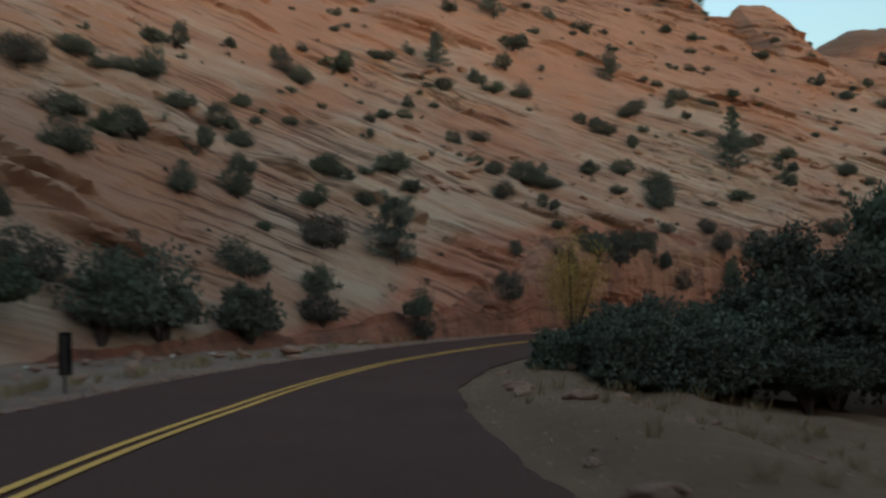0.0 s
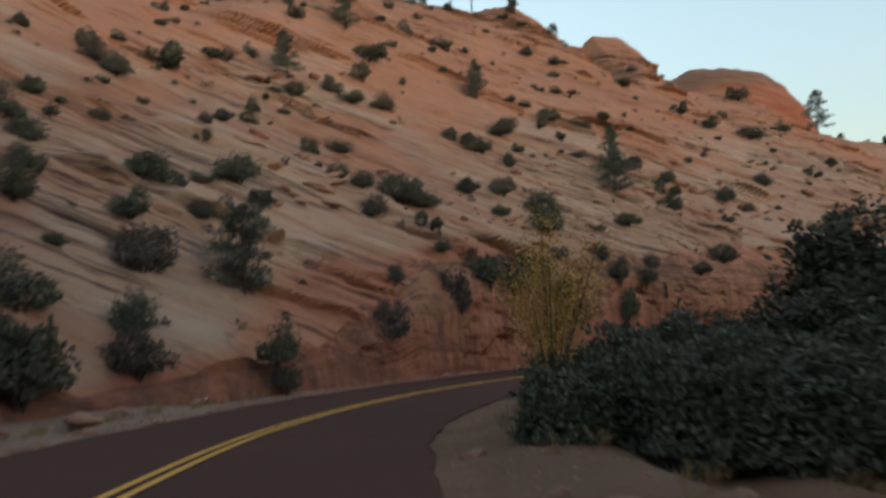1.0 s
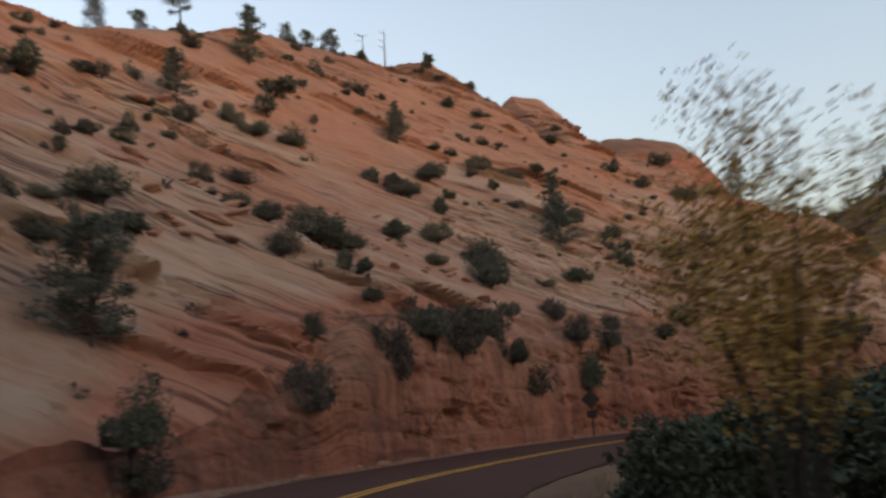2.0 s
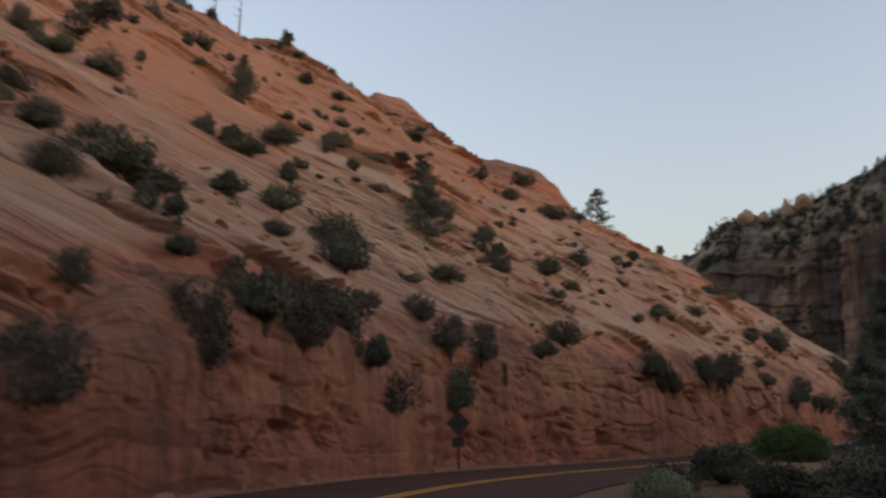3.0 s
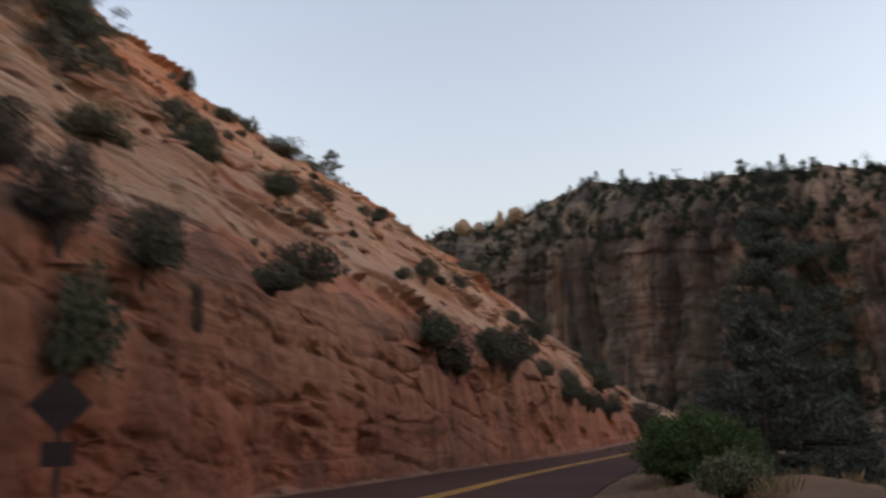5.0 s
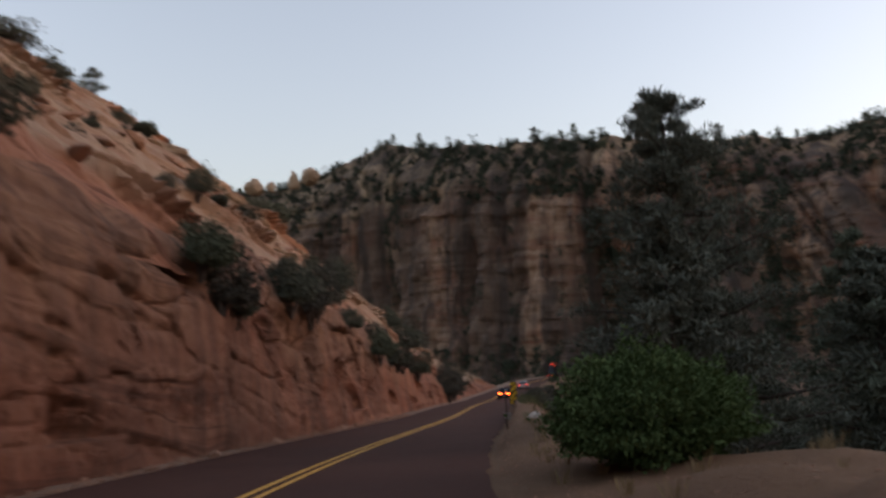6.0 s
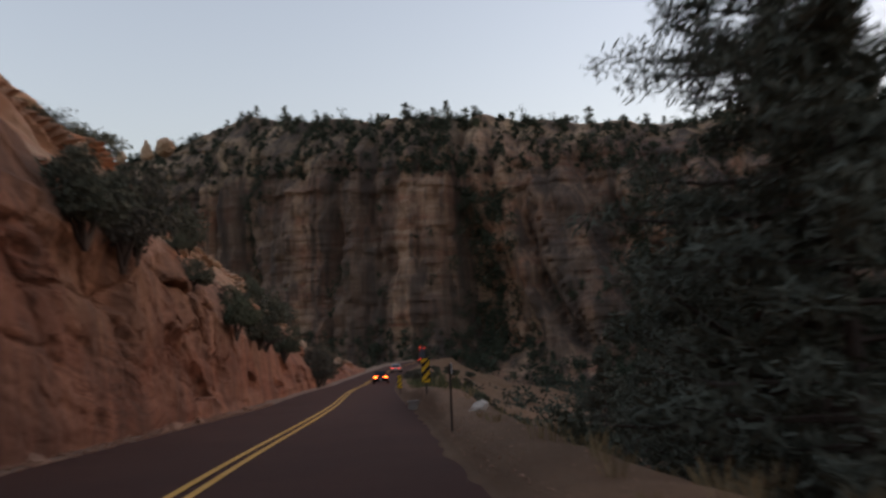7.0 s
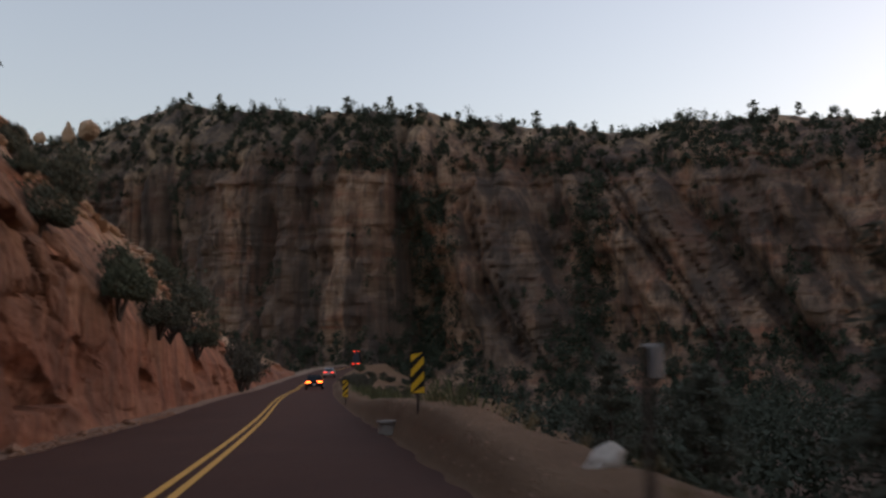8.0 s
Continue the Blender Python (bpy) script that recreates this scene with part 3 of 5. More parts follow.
z = 44.6 - 17 * v ** 3.2 - 0.02 * (x - 80) + 0.5 * fbm(x * 0.2, y * 0.2, v * 6, 4)
z = z + 0.5 * layer(z, 2.2, 4)
sheet("dome", x, y, z, dome_stone, "rounded dome of red sandstone behind the crest", "rock dome", bed=strata(x, y, z))

# unseen wall behind and beside the road, added to block sky light low down
NEAR = spline([(262, -75), (190, -85), (115, -72), (55, -58), (-5, -55), (-60, -35), (-95, 15), (-110, 80), (-90, 150)], 30)
near_s = np.concatenate([[0], np.cumsum(np.linalg.norm(np.diff(NEAR, axis=0), axis=1))])
g, h = np.meshgrid(np.arange(0, near_s[-1], 2.0), np.linspace(0, 1, 40), indexing="ij")
cx, cy = np.interp(g, near_s, NEAR[:, 0]), np.interp(g, near_s, NEAR[:, 1])
t2 = np.stack([np.gradient(cx[:, 0]), np.gradient(cy[:, 0])], -1)
t2 /= np.linalg.norm(t2, axis=1)[:, None]
out = 34 * h - 9 * np.clip(0.2 - h, 0, 1) / 0.2 - 2.5 * np.abs(fbm(g * 0.05, h * 2, 6, 4))
x, y = cx - t2[:, 1:2] * -out, cy + t2[:, 0:1] * -out
z = -14 + h * (38 + 6 * fbm(g * 0.02, 0.5, 4, 3)) + 0.8 * fbm(x * 0.1, y * 0.1, h * 5, 3)
sheet("near_wall", x, y, z, slope_stone, "unseen slickrock wall added to shade the lower canyon", "rock slope", bed=strata(x, y, z))

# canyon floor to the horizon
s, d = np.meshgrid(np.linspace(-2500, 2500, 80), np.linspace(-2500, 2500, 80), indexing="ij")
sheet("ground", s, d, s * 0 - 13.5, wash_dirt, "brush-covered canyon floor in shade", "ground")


# ---- plants ----
def thing(name, label, category, group="", at=(0, 0, 0)):
    ob = new(name)
    ob.location = at
    return tagged(ob, label, category, group)


def part(name, me, mat, parent, label=""):
    """One mesh object under a thing or a part."""
    if isinstance(me, bmesh.types.BMesh):
        data = bpy.data.meshes.new(name)
        me.to_mesh(data)
        me.free()
        me = data
    if mat is not None and not me.materials:
        me.materials.append(mat)
    ob = new(name, me)
    ob.parent = parent
    return tagged(ob, label)


def mesh_of(name, verts, faces, mat):
    me = bpy.data.meshes.new(name)
    me.from_pydata([tuple(v) for v in verts], [], [tuple(f) for f in faces])
    me.materials.append(mat)
    return me


def leaves(rng, centres, radii, count, size, flat=0.8, slim=0.45, shell=0.4):
    """Leaf sprays spread through lumps, each a bent strip of two faces."""
    verts, faces, k = [], [], 0
    for c, r in zip(centres, radii):
        p = rng.normal(size=(count, 3))
        p /= np.linalg.norm(p, axis=1)[:, None]
        grow = p.copy()
        p *= (rng.random((count, 1)) ** shell) * r
        p[:, 2] *= flat
        p += c
        a = grow * 0.8 + rng.normal(size=(count, 3)) * 0.7
        a /= np.linalg.norm(a, axis=1)[:, None]
        b = np.cross(a, rng.normal(size=(count, 3)))
        b /= np.linalg.norm(b, axis=1)[:, None]
        n = np.cross(a, b)
        w = size * rng.uniform(0.6, 1.4, (count, 1))
        q = np.stack([p - a * w, p + b * w * slim, p + a * w + n * w * 0.3, p - b * w * slim], 1)
        verts.append(q.reshape(-1, 3))
        i = k + np.arange(count)[:, None] * 4
        faces.append(np.concatenate([i + [0, 1, 3], i + [1, 2, 3]]))
        k += count * 4
    return np.vstack(verts), np.vstack(faces)


def tube(points, radii, sides=7):
    """A tapering round stem through points."""
    p = np.array(points, float)
    verts, faces = [], []
    for i, (c, r) in enumerate(zip(p, radii)):
        t = p[min(i + 1, len(p) - 1)] - p[max(i - 1, 0)]
        t /= np.linalg.norm(t)
        u = np.cross(t, (0.3, 0.9, 0.1))
        u /= np.linalg.norm(u)
        w = np.cross(t, u)
        for k in range(sides):
            a = 2 * math.pi * k / sides
            verts.append(c + r * (math.cos(a) * u + math.sin(a) * w))
    for i in range(len(p) - 1):
        for k in range(sides):
            faces.append((i * sides + k, i * sides + (k + 1) % sides, (i + 1) * sides + (k + 1) % sides, (i + 1) * sides + k))
    return verts, faces


def joined(tubes):
    verts, faces = [], []
    for v, f in tubes:
        k = len(verts)
        verts += list(v)
        faces += [tuple(i + k for i in q) for q in f]
    return verts, faces


def bush_kind(seed, mat, lumps, count, size, squat=0.36, slim=0.45, sprigs=0):
    """Stems and crown of a bush one metre in radius and one metre high."""
    rng = np.random.default_rng(seed)
    ang = rng.uniform(0, 2 * math.pi, lumps)
    rad = np.sqrt(rng.random(lumps)) * rng.uniform(0.6, 1.0, lumps)
    c = np.stack([np.cos(ang) * rad, np.sin(ang) * rad, 0.14 + rng.random(lumps) * (squat + 0.2) * (1.4 - rad)], -1)
    v, f = leaves(rng, c, rng.uniform(0.16, 0.42, lumps) * (1.15 - 0.5 * rad), count, size, 0.8, slim, 0.55)
    if sprigs:
        a, k = rng.uniform(0, 2 * math.pi, sprigs), rng.integers(0, lumps, sprigs)
        tip = c[k] * rng.uniform(1.0, 1.18, (sprigs, 1)) + np.stack([np.cos(a) * 0.14, np.sin(a) * 0.14, rng.uniform(-0.05, 0.5 * squat, sprigs)], -1)
        v2, f2 = leaves(rng, tip, rng.uniform(0.05, 0.15, sprigs), count // 5, size, 1.2, slim, 0.55)
        v, f = np.vstack([v, v2]), np.vstack([f, f2 + len(v)])
    v[:, 2] = np.maximum(v[:, 2], -0.05)
    stems = joined([tube([(0, 0, -0.25), (q[0] * 0.35, q[1] * 0.35, 0.15), tuple(q * 0.95)], (0.07, 0.045, 0.015), 5) for q in c[:7]])
    return mesh_of("trunk", *stems, bark), mesh_of("crown", v, f, mat)


def mound(rng, count, lumps, rugged, wide):
    """Places on a dense, lumpy half-round crown of radius one, and the way each leaf grows."""
    axes = rng.normal(size=(lumps, 3)) * (1, 1, 0.7) + (0, 0, 0.35)
    axes /= np.linalg.norm(axes, axis=1)[:, None]
    p = rng.normal(size=(count, 3))
    p[:, 2] += 0.25
    p /= np.linalg.norm(p, axis=1)[:, None]
    near = np.max(rng.uniform(0.3, 1.0, lumps) * np.exp(-(np.arccos(np.clip(p @ axes.T, -1, 1)) / wide) ** 2), axis=1)
    twigs = rng.normal(size=(60, 3)) + (0, 0, 0.3)
    twigs /= np.linalg.norm(twigs, axis=1)[:, None]
    spur = np.max(rng.uniform(0.2, 1, 60) * np.exp(-(np.arccos(np.clip(p @ twigs.T, -1, 1)) / 0.14) ** 2), axis=1)
    reach = (1 - rugged + 1.05 * rugged * near + 0.26 * spur) * (1 - 0.42 * rng.random(count) ** 1.6) * (1 + 0.06 * rng.normal(size=count))
    c = p * reach[:, None]
    c[:, 2] = np.where(c[:, 2] > 0, 0.3 + 0.7 * c[:, 2], 0.3 + 0.36 * c[:, 2])
    return c, p


def mound_kind(seed, mat, count, size, lumps=16, rugged=0.34, wide=0.5, slim=0.5, clumps=1):
    """Stems and crown of a bush one metre in radius and one metre high, of one or several grown-together clumps."""
    rng = np.random.default_rng(seed)
    cs, ps = [], []
    for k in range(clumps):
        c, p = mound(rng, count // clumps, lumps, rugged, wide)
        if clumps > 1:
            r, a = rng.uniform(0.4, 0.72), 2.4 * k + rng.normal() * 0.5
            c = c * (r, r, r * rng.uniform(0.8, 1.5)) + (math.cos(a) * (1 - r) * rng.uniform(0.6, 1.1), math.sin(a) * (1 - r) * 0.7, 0)
        cs.append(c)
        ps.append(p)
    c, p = np.vstack(cs), np.vstack(ps)
    if clumps > 1:
        c /= (*np.quantile(np.abs(c[:, :2]), 0.97, axis=0), np.quantile(c[:, 2], 0.985))
    count = len(c)
    a = p * 0.7 + rng.normal(size=(count, 3)) * 0.7
    a /= np.linalg.norm(a, axis=1)[:, None]
    b = np.cross(a, rng.normal(size=(count, 3)))
    b /= np.linalg.norm(b, axis=1)[:, None]
    w = size * rng.uniform(0.6, 1.5, (count, 1))
    q = np.stack([c - a * w, c + b * w * slim, c + a * w + np.cross(a, b) * w * 0.3, c - b * w * slim], 1).reshape(-1, 3)
    i = np.arange(count)[:, None] * 4
    tips = [c[k] * 0.8 for k in rng.integers(0, count, 7)]
    stems = joined([tube([(0, 0, -0.3), (x * 0.4, y * 0.4, 0.1), (x, y, z)], (0.07, 0.045, 0.015), 5) for x, y, z in tips])
    return mesh_of("trunk", *stems, bark), mesh_of("crown", q, np.concatenate([i + [0, 1, 3], i + [1, 2, 3]]), mat)


KINDS = {
    "juniper": [mound_kind(11 + k, leaf_dark, 4200, 0.05, 8 + 2 * k, 0.42 + 0.03 * k, 0.42, clumps=(3, 4, 2, 5, 3, 4, 1)[k]) for k in range(7)],
    "brush": [mound_kind(31 + k, leaf_grey, 3000, 0.05, 16, 0.45, 0.36, clumps=3 + k) for k in range(3)],
    "far": [mound_kind(51 + k, leaf_dark, 900, 0.1, 9, 0.4, clumps=1 + k) for k in range(4)],
    "shrub": [mound_kind(71, leaf_green, 40000, 0.02, 40, 0.3, 0.3)],
    "wash_dark": [mound_kind(101 + k, leaf_dark, 1500, 0.08, 18, 0.45, 0.34) for k in range(4)],
    "wash_grey": [mound_kind(111 + k, leaf_grey, 1200, 0.08, 22, 0.48, 0.3) for k in range(4)],
    "sage": [mound_kind(75 + k, leaf_sage, 5000, 0.04, 18, 0.35, 0.35) for k in range(2)],
}


def grow(name, kind, k, at, r, h, label, category, group="", lean=0.0):
    """A plant of one of the kinds, r metres in radius and h high."""
    stems, crown = KINDS[kind][k % len(KINDS[kind])]
    top = thing(name, label, category, group, at)
    for n, me in (("trunk", stems), ("crown", crown)):
        ob = part(n, me, None, top)
        ob.scale = (r, r * (0.85 + 0.3 * ((k * 37) % 10) / 10), h)
        ob.rotation_euler = (lean, 0, k * 2.399)
    return top


def conifer(seed, height, spread, limbs, clumps, count, size, bare=0.25, slim=0.16, droop=0.15, clump_r=0.5, taper=0.75, stray=0.12, flat=0.55, tiers=0, inner=0.35):
    """Trunk, limbs and needles of a pine with open, uneven tiers."""
    rng = np.random.default_rng(seed)
    bend = rng.normal(size=2) * 0.02 * height
    trunk_p = [(bend[0] * f * f, bend[1] * f * f, height * f) for f in np.linspace(-0.03, 1, 9)]
    trunk = tube(trunk_p, np.linspace(height * 0.022, height * 0.003, 9), 9)
    tubes, centres, radii = [], [], []
    for i in range(limbs):
        f = (i + rng.random()) / limbs
        f = bare + (1 - bare) * ((math.floor(f * tiers) + 0.3 * rng.random() + 0.2) / tiers if tiers else f)
        reach = spread * (1.02 - (f - bare) / (1 - bare)) ** taper * rng.uniform(0.45, 1.1)
        a = i * 2.399 + rng.normal() * 0.5
        base = np.array([bend[0] * f * f, bend[1] * f * f, height * f])
        way = np.array([math.cos(a), math.sin(a), rng.normal() * stray + (0.25 + stray * 0.8) * f - droop])
        tip = base + way * reach
        mid = base + way * reach * 0.5 - (0, 0, 0.05 * reach)
        tubes.append(tube([base, mid, tip], (0.012 * height * (1.1 - f), 0.007 * height * (1.1 - f), 0.006), 5))
        for k in range(clumps):
            u = inner + (1.05 - inner) * (k + rng.random()) / clumps
            centres.append(base + way * reach * u + rng.normal(size=3) * 0.12 * clump_r)
            radii.append(clump_r * rng.uniform(0.6, 1.15) * min(1, 0.4 + reach / spread))
    centres.append(np.array([bend[0], bend[1], height]))
    radii.append(clump_r * 0.7)
    v, f = leaves(rng, centres, radii, count, size, flat, slim)
    return mesh_of("trunk", *trunk, bark), mesh_of("branchwork", *joined(tubes), bark), mesh_of("foliage", v, f, leaf_pine)


def stand(name, meshes, at, label, category, group="", scale=1.0, turn=0.0, lean=(0, 0)):
    top = thing(name, label, category, group, at)
    for me in meshes:
        ob = part(me.name.split(".")[0], me, None, top)
        ob.scale = (scale, scale, scale)
        ob.rotation_euler = (*lean, turn)
        if me.name.startswith("branchwork"):
            tagged(ob, kind="stuff")
    return top


def on_slope(s, d):
    x, y, z, _ = hill(np.array([float(s)]), np.array([float(d)]))
    return float(x[0]), float(y[0]), float(z[0])


def on_right(s, d):
    x, y, z = ground_right(np.array([float(s)]), np.array([float(d)]))
    return float(x[0]), float(y[0]), float(z[0])


def verge_at(x, y):
    i = int(np.argmin(np.hypot(ROAD[:, 0] - x, ROAD[:, 1] - y)))
    d = (x - ROAD[i, 0]) * -TAN[i, 1] + (y - ROAD[i, 1]) * TAN[i, 0]
    return x, y, on_right(ROAD_S[i], d)[2]


# bushes on the slope: along, left, radius, height, by stretch of the road
LOW_SLOPE = [
    [(26.8, 11.2, 1.1, 1.8), (28.0, 13.2, 0.4, 1.3), (31.0, 10.8, 0.7, 1.1), (33.0, 16.0, 1.0, 1.6), (35.0, 18.8, 1.2, 0.9), (35.5, 22.5, 1.1, 1.6), (36.0, 17.2, 1.1, 1.6), (36.0, 9.8, 1.1, 1.6), (36.5, 13.8, 0.7, 1.3), (37.2, 17.0, 1.2, 1.7), (37.5, 6.8, 1.0, 1.5), (38.5, 23.0, 1.0, 1.2), (38.8, 7.8, 0.7, 1.5), (38.8, 11.0, 0.6, 0.6), (39.0, 22.2, 0.7, 0.7), (39.0, 12.8, 0.9, 1.5), (39.2, 16.0, 0.8, 1.2), (40.5, 21.5, 1.3, 1.7), (40.8, 19.2, 0.7, 1.0), (40.8, 14.2, 0.7, 1.2), (41.2, 9.5, 1.1, 1.7), (42.8, 11.8, 0.7, 1.2), (42.8, 16.5, 0.8, 1.3), (43.0, 18.2, 0.9, 1.5)],
    [(43.2, 25.0, 1.0, 1.3), (44.5, 25.0, 1.1, 1.6), (45.0, 13.8, 0.9, 1.1), (45.2, 19.8, 0.7, 1.1), (45.8, 13.0, 1.1, 1.4), (45.8, 11.2, 0.7, 0.9), (47.0, 18.2, 0.5, 0.7), (48.2, 13.5, 0.5, 0.6), (48.2, 26.0, 0.6, 1.1), (49.8, 13.0, 1.2, 1.3), (49.8, 11.5, 1.0, 1.0), (50.0, 23.5, 0.8, 1.3), (50.5, 22.5, 0.9, 1.3), (50.5, 16.2, 0.4, 0.7), (50.8, 25.2, 0.8, 1.3), (52.0, 6.0, 0.4, 0.9), (52.2, 18.2, 0.5, 0.7), (53.5, 18.5, 0.8, 0.9), (54.0, 24.8, 1.6, 1.5), (55.2, 5.5, 0.4, 0.6), (56.0, 19.0, 0.6, 0.7), (56.0, 9.8, 0.8, 1.2), (56.2, 13.0, 0.6, 0.7), (56.5, 11.8, 0.7, 1.0)],
    [(57.2, 6.8, 0.8, 0.9), (57.2, 20.2, 0.5, 1.0), (57.5, 15.8, 0.5, 1.0), (58.0, 8.2, 0.9, 1.3), (58.2, 4.8, 1.0, 1.7), (59.8, 10.8, 1.4, 1.8), (60.0, 27.2, 1.2, 1.0), (60.0, 16.0, 0.9, 0.9), (61.2, 4.8, 0.8, 1.4), (61.2, 10.5, 0.9, 0.9), (61.8, 23.0, 1.1, 1.1), (63.0, 28.2, 0.7, 1.3), (64.8, 5.5, 1.1, 1.0), (65.8, 24.0, 0.8, 1.6), (66.2, 11.8, 1.0, 1.4), (66.2, 22.8, 1.0, 1.0), (67.2, 9.8, 0.7, 0.8), (67.8, 6.0, 0.6, 0.8), (68.0, 22.2, 1.1, 1.2), (69.2, 12.0, 0.8, 1.2), (69.5, 8.5, 1.1, 1.7), (69.5, 27.0, 1.4, 1.4), (69.5, 36.2, 1.0, 1.3), (70.8, 10.2, 1.3, 1.8)],
    [(70.8, 17.8, 1.1, 1.2), (71.0, 29.8, 2.2, 1.9), (71.2, 16.5, 0.9, 1.2), (71.8, 6.0, 0.7, 1.3), (72.5, 15.0, 0.7, 1.4), (74.5, 9.0, 0.7, 0.6), (75.0, 19.2, 0.9, 1.2), (75.0, 33.8, 0.9, 0.9), (76.0, 5.5, 0.6, 1.0), (77.5, 21.0, 0.8, 1.0), (78.2, 9.0, 1.1, 0.9), (78.5, 36.8, 0.9, 1.7), (80.8, 5.0, 0.7, 0.9), (80.8, 16.5, 0.9, 0.6), (81.5, 21.2, 0.7, 0.9), (82.2, 36.0, 1.2, 1.4), (83.5, 22.5, 0.9, 1.2), (84.2, 10.0, 0.8, 1.4), (84.5, 5.8, 1.1, 1.4), (84.5, 26.2, 0.8, 0.7), (84.8, 14.8, 0.9, 1.0), (86.0, 11.5, 1.0, 1.5), (86.8, 21.8, 0.9, 0.8), (87.0, 15.5, 0.9, 1.1)],
    [(88.2, 13.5, 1.0, 1.1), (90.2, 22.8, 0.8, 1.0), (90.5, 9.0, 0.5, 0.7), (93.8, 11.8, 0.9, 1.2), (94.2, 37.0, 1.1, 1.4), (95.8, 5.0, 1.0, 1.2), (95.8, 10.8, 0.5, 0.8), (97.0, 35.5, 1.3, 1.2), (100.2, 10.8, 0.5, 0.6), (101.5, 8.5, 0.5, 0.7), (103.5, 14.2, 1.1, 1.3), (103.8, 5.0, 0.8, 1.3), (105.0, 33.5, 1.7, 1.2), (105.5, 9.2, 0.8, 1.1), (107.2, 27.8, 1.1, 1.5), (107.5, 9.0, 0.7, 0.7), (109.5, 25.0, 1.1, 1.6), (114.5, 23.5, 2.0, 1.5), (114.8, 16.0, 0.8, 1.0), (119.2, 10.8, 1.1, 1.1), (119.8, 5.2, 0.8, 1.1), (121.0, 6.5, 0.5, 0.7), (122.8, 18.8, 0.9, 1.2)],
    [(127.2, 27.0, 1.1, 1.5), (132.8, 5.8, 1.0, 1.7), (132.8, 10.0, 1.0, 1.5), (136.2, 40.2, 1.6, 2.0), (137.2, 15.0, 2.2, 1.9), (139.5, 9.2, 1.4, 2.8), (159.5, 31.5, 1.0, 1.5), (159.8, 8.8, 1.4, 2.1), (160.2, 7.0, 2.1, 2.8)],
]
LABELS = {"juniper": "dark green juniper bush rooted in a crack of the slickrock", "brush": "grey-brown scrubby bush on the rock slope", "far": "small dark juniper high on the slickrock"}
k = 0
for row in LOW_SLOPE:
    for s, d, r, h in row:
        near = 0.8 if d < 9 and 56 < s < 66 else 1.0 if d < 24 else 0.9
        kind = "far" if d > 24 else ("brush" if (k * 7) % 5 == 0 else "juniper")
        x, y, z = on_slope(s, max(d, lip_d(s) + 0.1))
        grow("juniper_bush" if kind != "brush" else "scrub_bush", kind, k, (x, y, z - 0.12), r * 1.02 * near, h * near, LABELS[kind], "bush", "bushes on the rock slope")
        k += 1

# bushes clinging to the face of the cut bank: along, height over the road, radius, height
BANK = [(49.6, 2.0, 0.8, 1.6), (41.5, 1.4, 0.76, 1.3), (42.0, 0.4, 0.68, 1.0), (55.2, 3.1, 0.8, 2.1), (58.5, 4.8, 1.15, 1.7), (60.5, 4.2, 1.05, 2.0), (62.4, 5.2, 1.2, 1.3), (64.8, 3.9, 0.85, 1.9), (67.0, 2.3, 0.95, 1.7), (71.5, 5.2, 0.72, 1.4), (71.8, 2.5, 0.85, 1.9),
        (74.0, 4.9, 0.91, 1.1), (75.5, 3.7, 0.41, 1.2), (94.2, 5.4, 0.95, 1.2), (95.9, 4.4, 1.2, 1.6), (97.5, 4.2, 0.85, 1.0), (104.2, 5.3, 1.15, 1.6), (107.2, 5.2, 1.25, 1.9), (108.5, 5.6, 1.08, 2.0), (126.2, 4.1, 0.96, 1.7), (134.5, 3.7, 1.3, 1.4),
        (137.8, 3.6, 1.1, 1.2), (148.2, 3.2, 1.3, 1.9), (175.0, 0.8, 1.92, 3.5), (181.8, 1.3, 1.95, 3.3)]
for s, up, r, h in BANK:
    x, y = along(s, min(4.5, float(lip_d(s)) + 0.1))
    grow("hanging_bush", ("brush", "juniper")[k % 3 == 0], k, (float(x), float(y), float(road_z(s, 0)) + up - 0.1), r * 0.95, h * 1.05, "dark brush hanging from a crack in the cut bank", "bush", "bushes on the cut bank")
    k += 1

rng = np.random.default_rng(52)
for j in range(150):
    s, d = rng.uniform(34, 128), 12 + 44 * rng.random() ** 0.75
    x, y, z = on_slope(s, d)
    r = rng.uniform(0.2, 0.55) + 0.008 * (d - 12)
    grow("juniper_bush", "far", j, (x, y, z - 0.1), r, r * rng.uniform(0.9, 1.4), LABELS["far"], "bush", "bushes on the rock slope")

# larger plants by the left side of the road
for s, d, r, h in [(33.4, 7.6, 1.9, 2.7), (30.4, 8.8, 1.9, 2.7), (28.2, 9.6, 1.9, 2.5), (24.5, 10.8, 1.7, 2.2)]:
    grow("juniper_bush", "juniper", k, on_slope(s, d), r, h, "large dark juniper bush beside the road shoulder", "bush", "bushes beside the road")
    k += 1

# trees on the slope and along its crest
pinyon = [conifer(5, 3.3, 1.85, 40, 3, 60, 0.085, 0.06, 0.3, -0.15, 0.4, 0.3, 0.3, 0.8), conifer(6, 4.2, 1.5, 34, 3, 46, 0.09, 0.08, 0.3, 0.0, 0.4, 0.5), conifer(8, 6.5, 1.9, 26, 3, 44, 0.13, 0.3, 0.25, 0.0, 0.55, 0.3), conifer(9, 4.6, 1.5, 18, 2, 60, 0.13, 0.2, 0.35, -0.15, 0.75, 0.3, 0.3, 0.9), conifer(10, 3.6, 1.6, 16, 2, 60, 0.13, 0.25, 0.35, -0.1, 0.7, 0.25, 0.35, 0.8)]
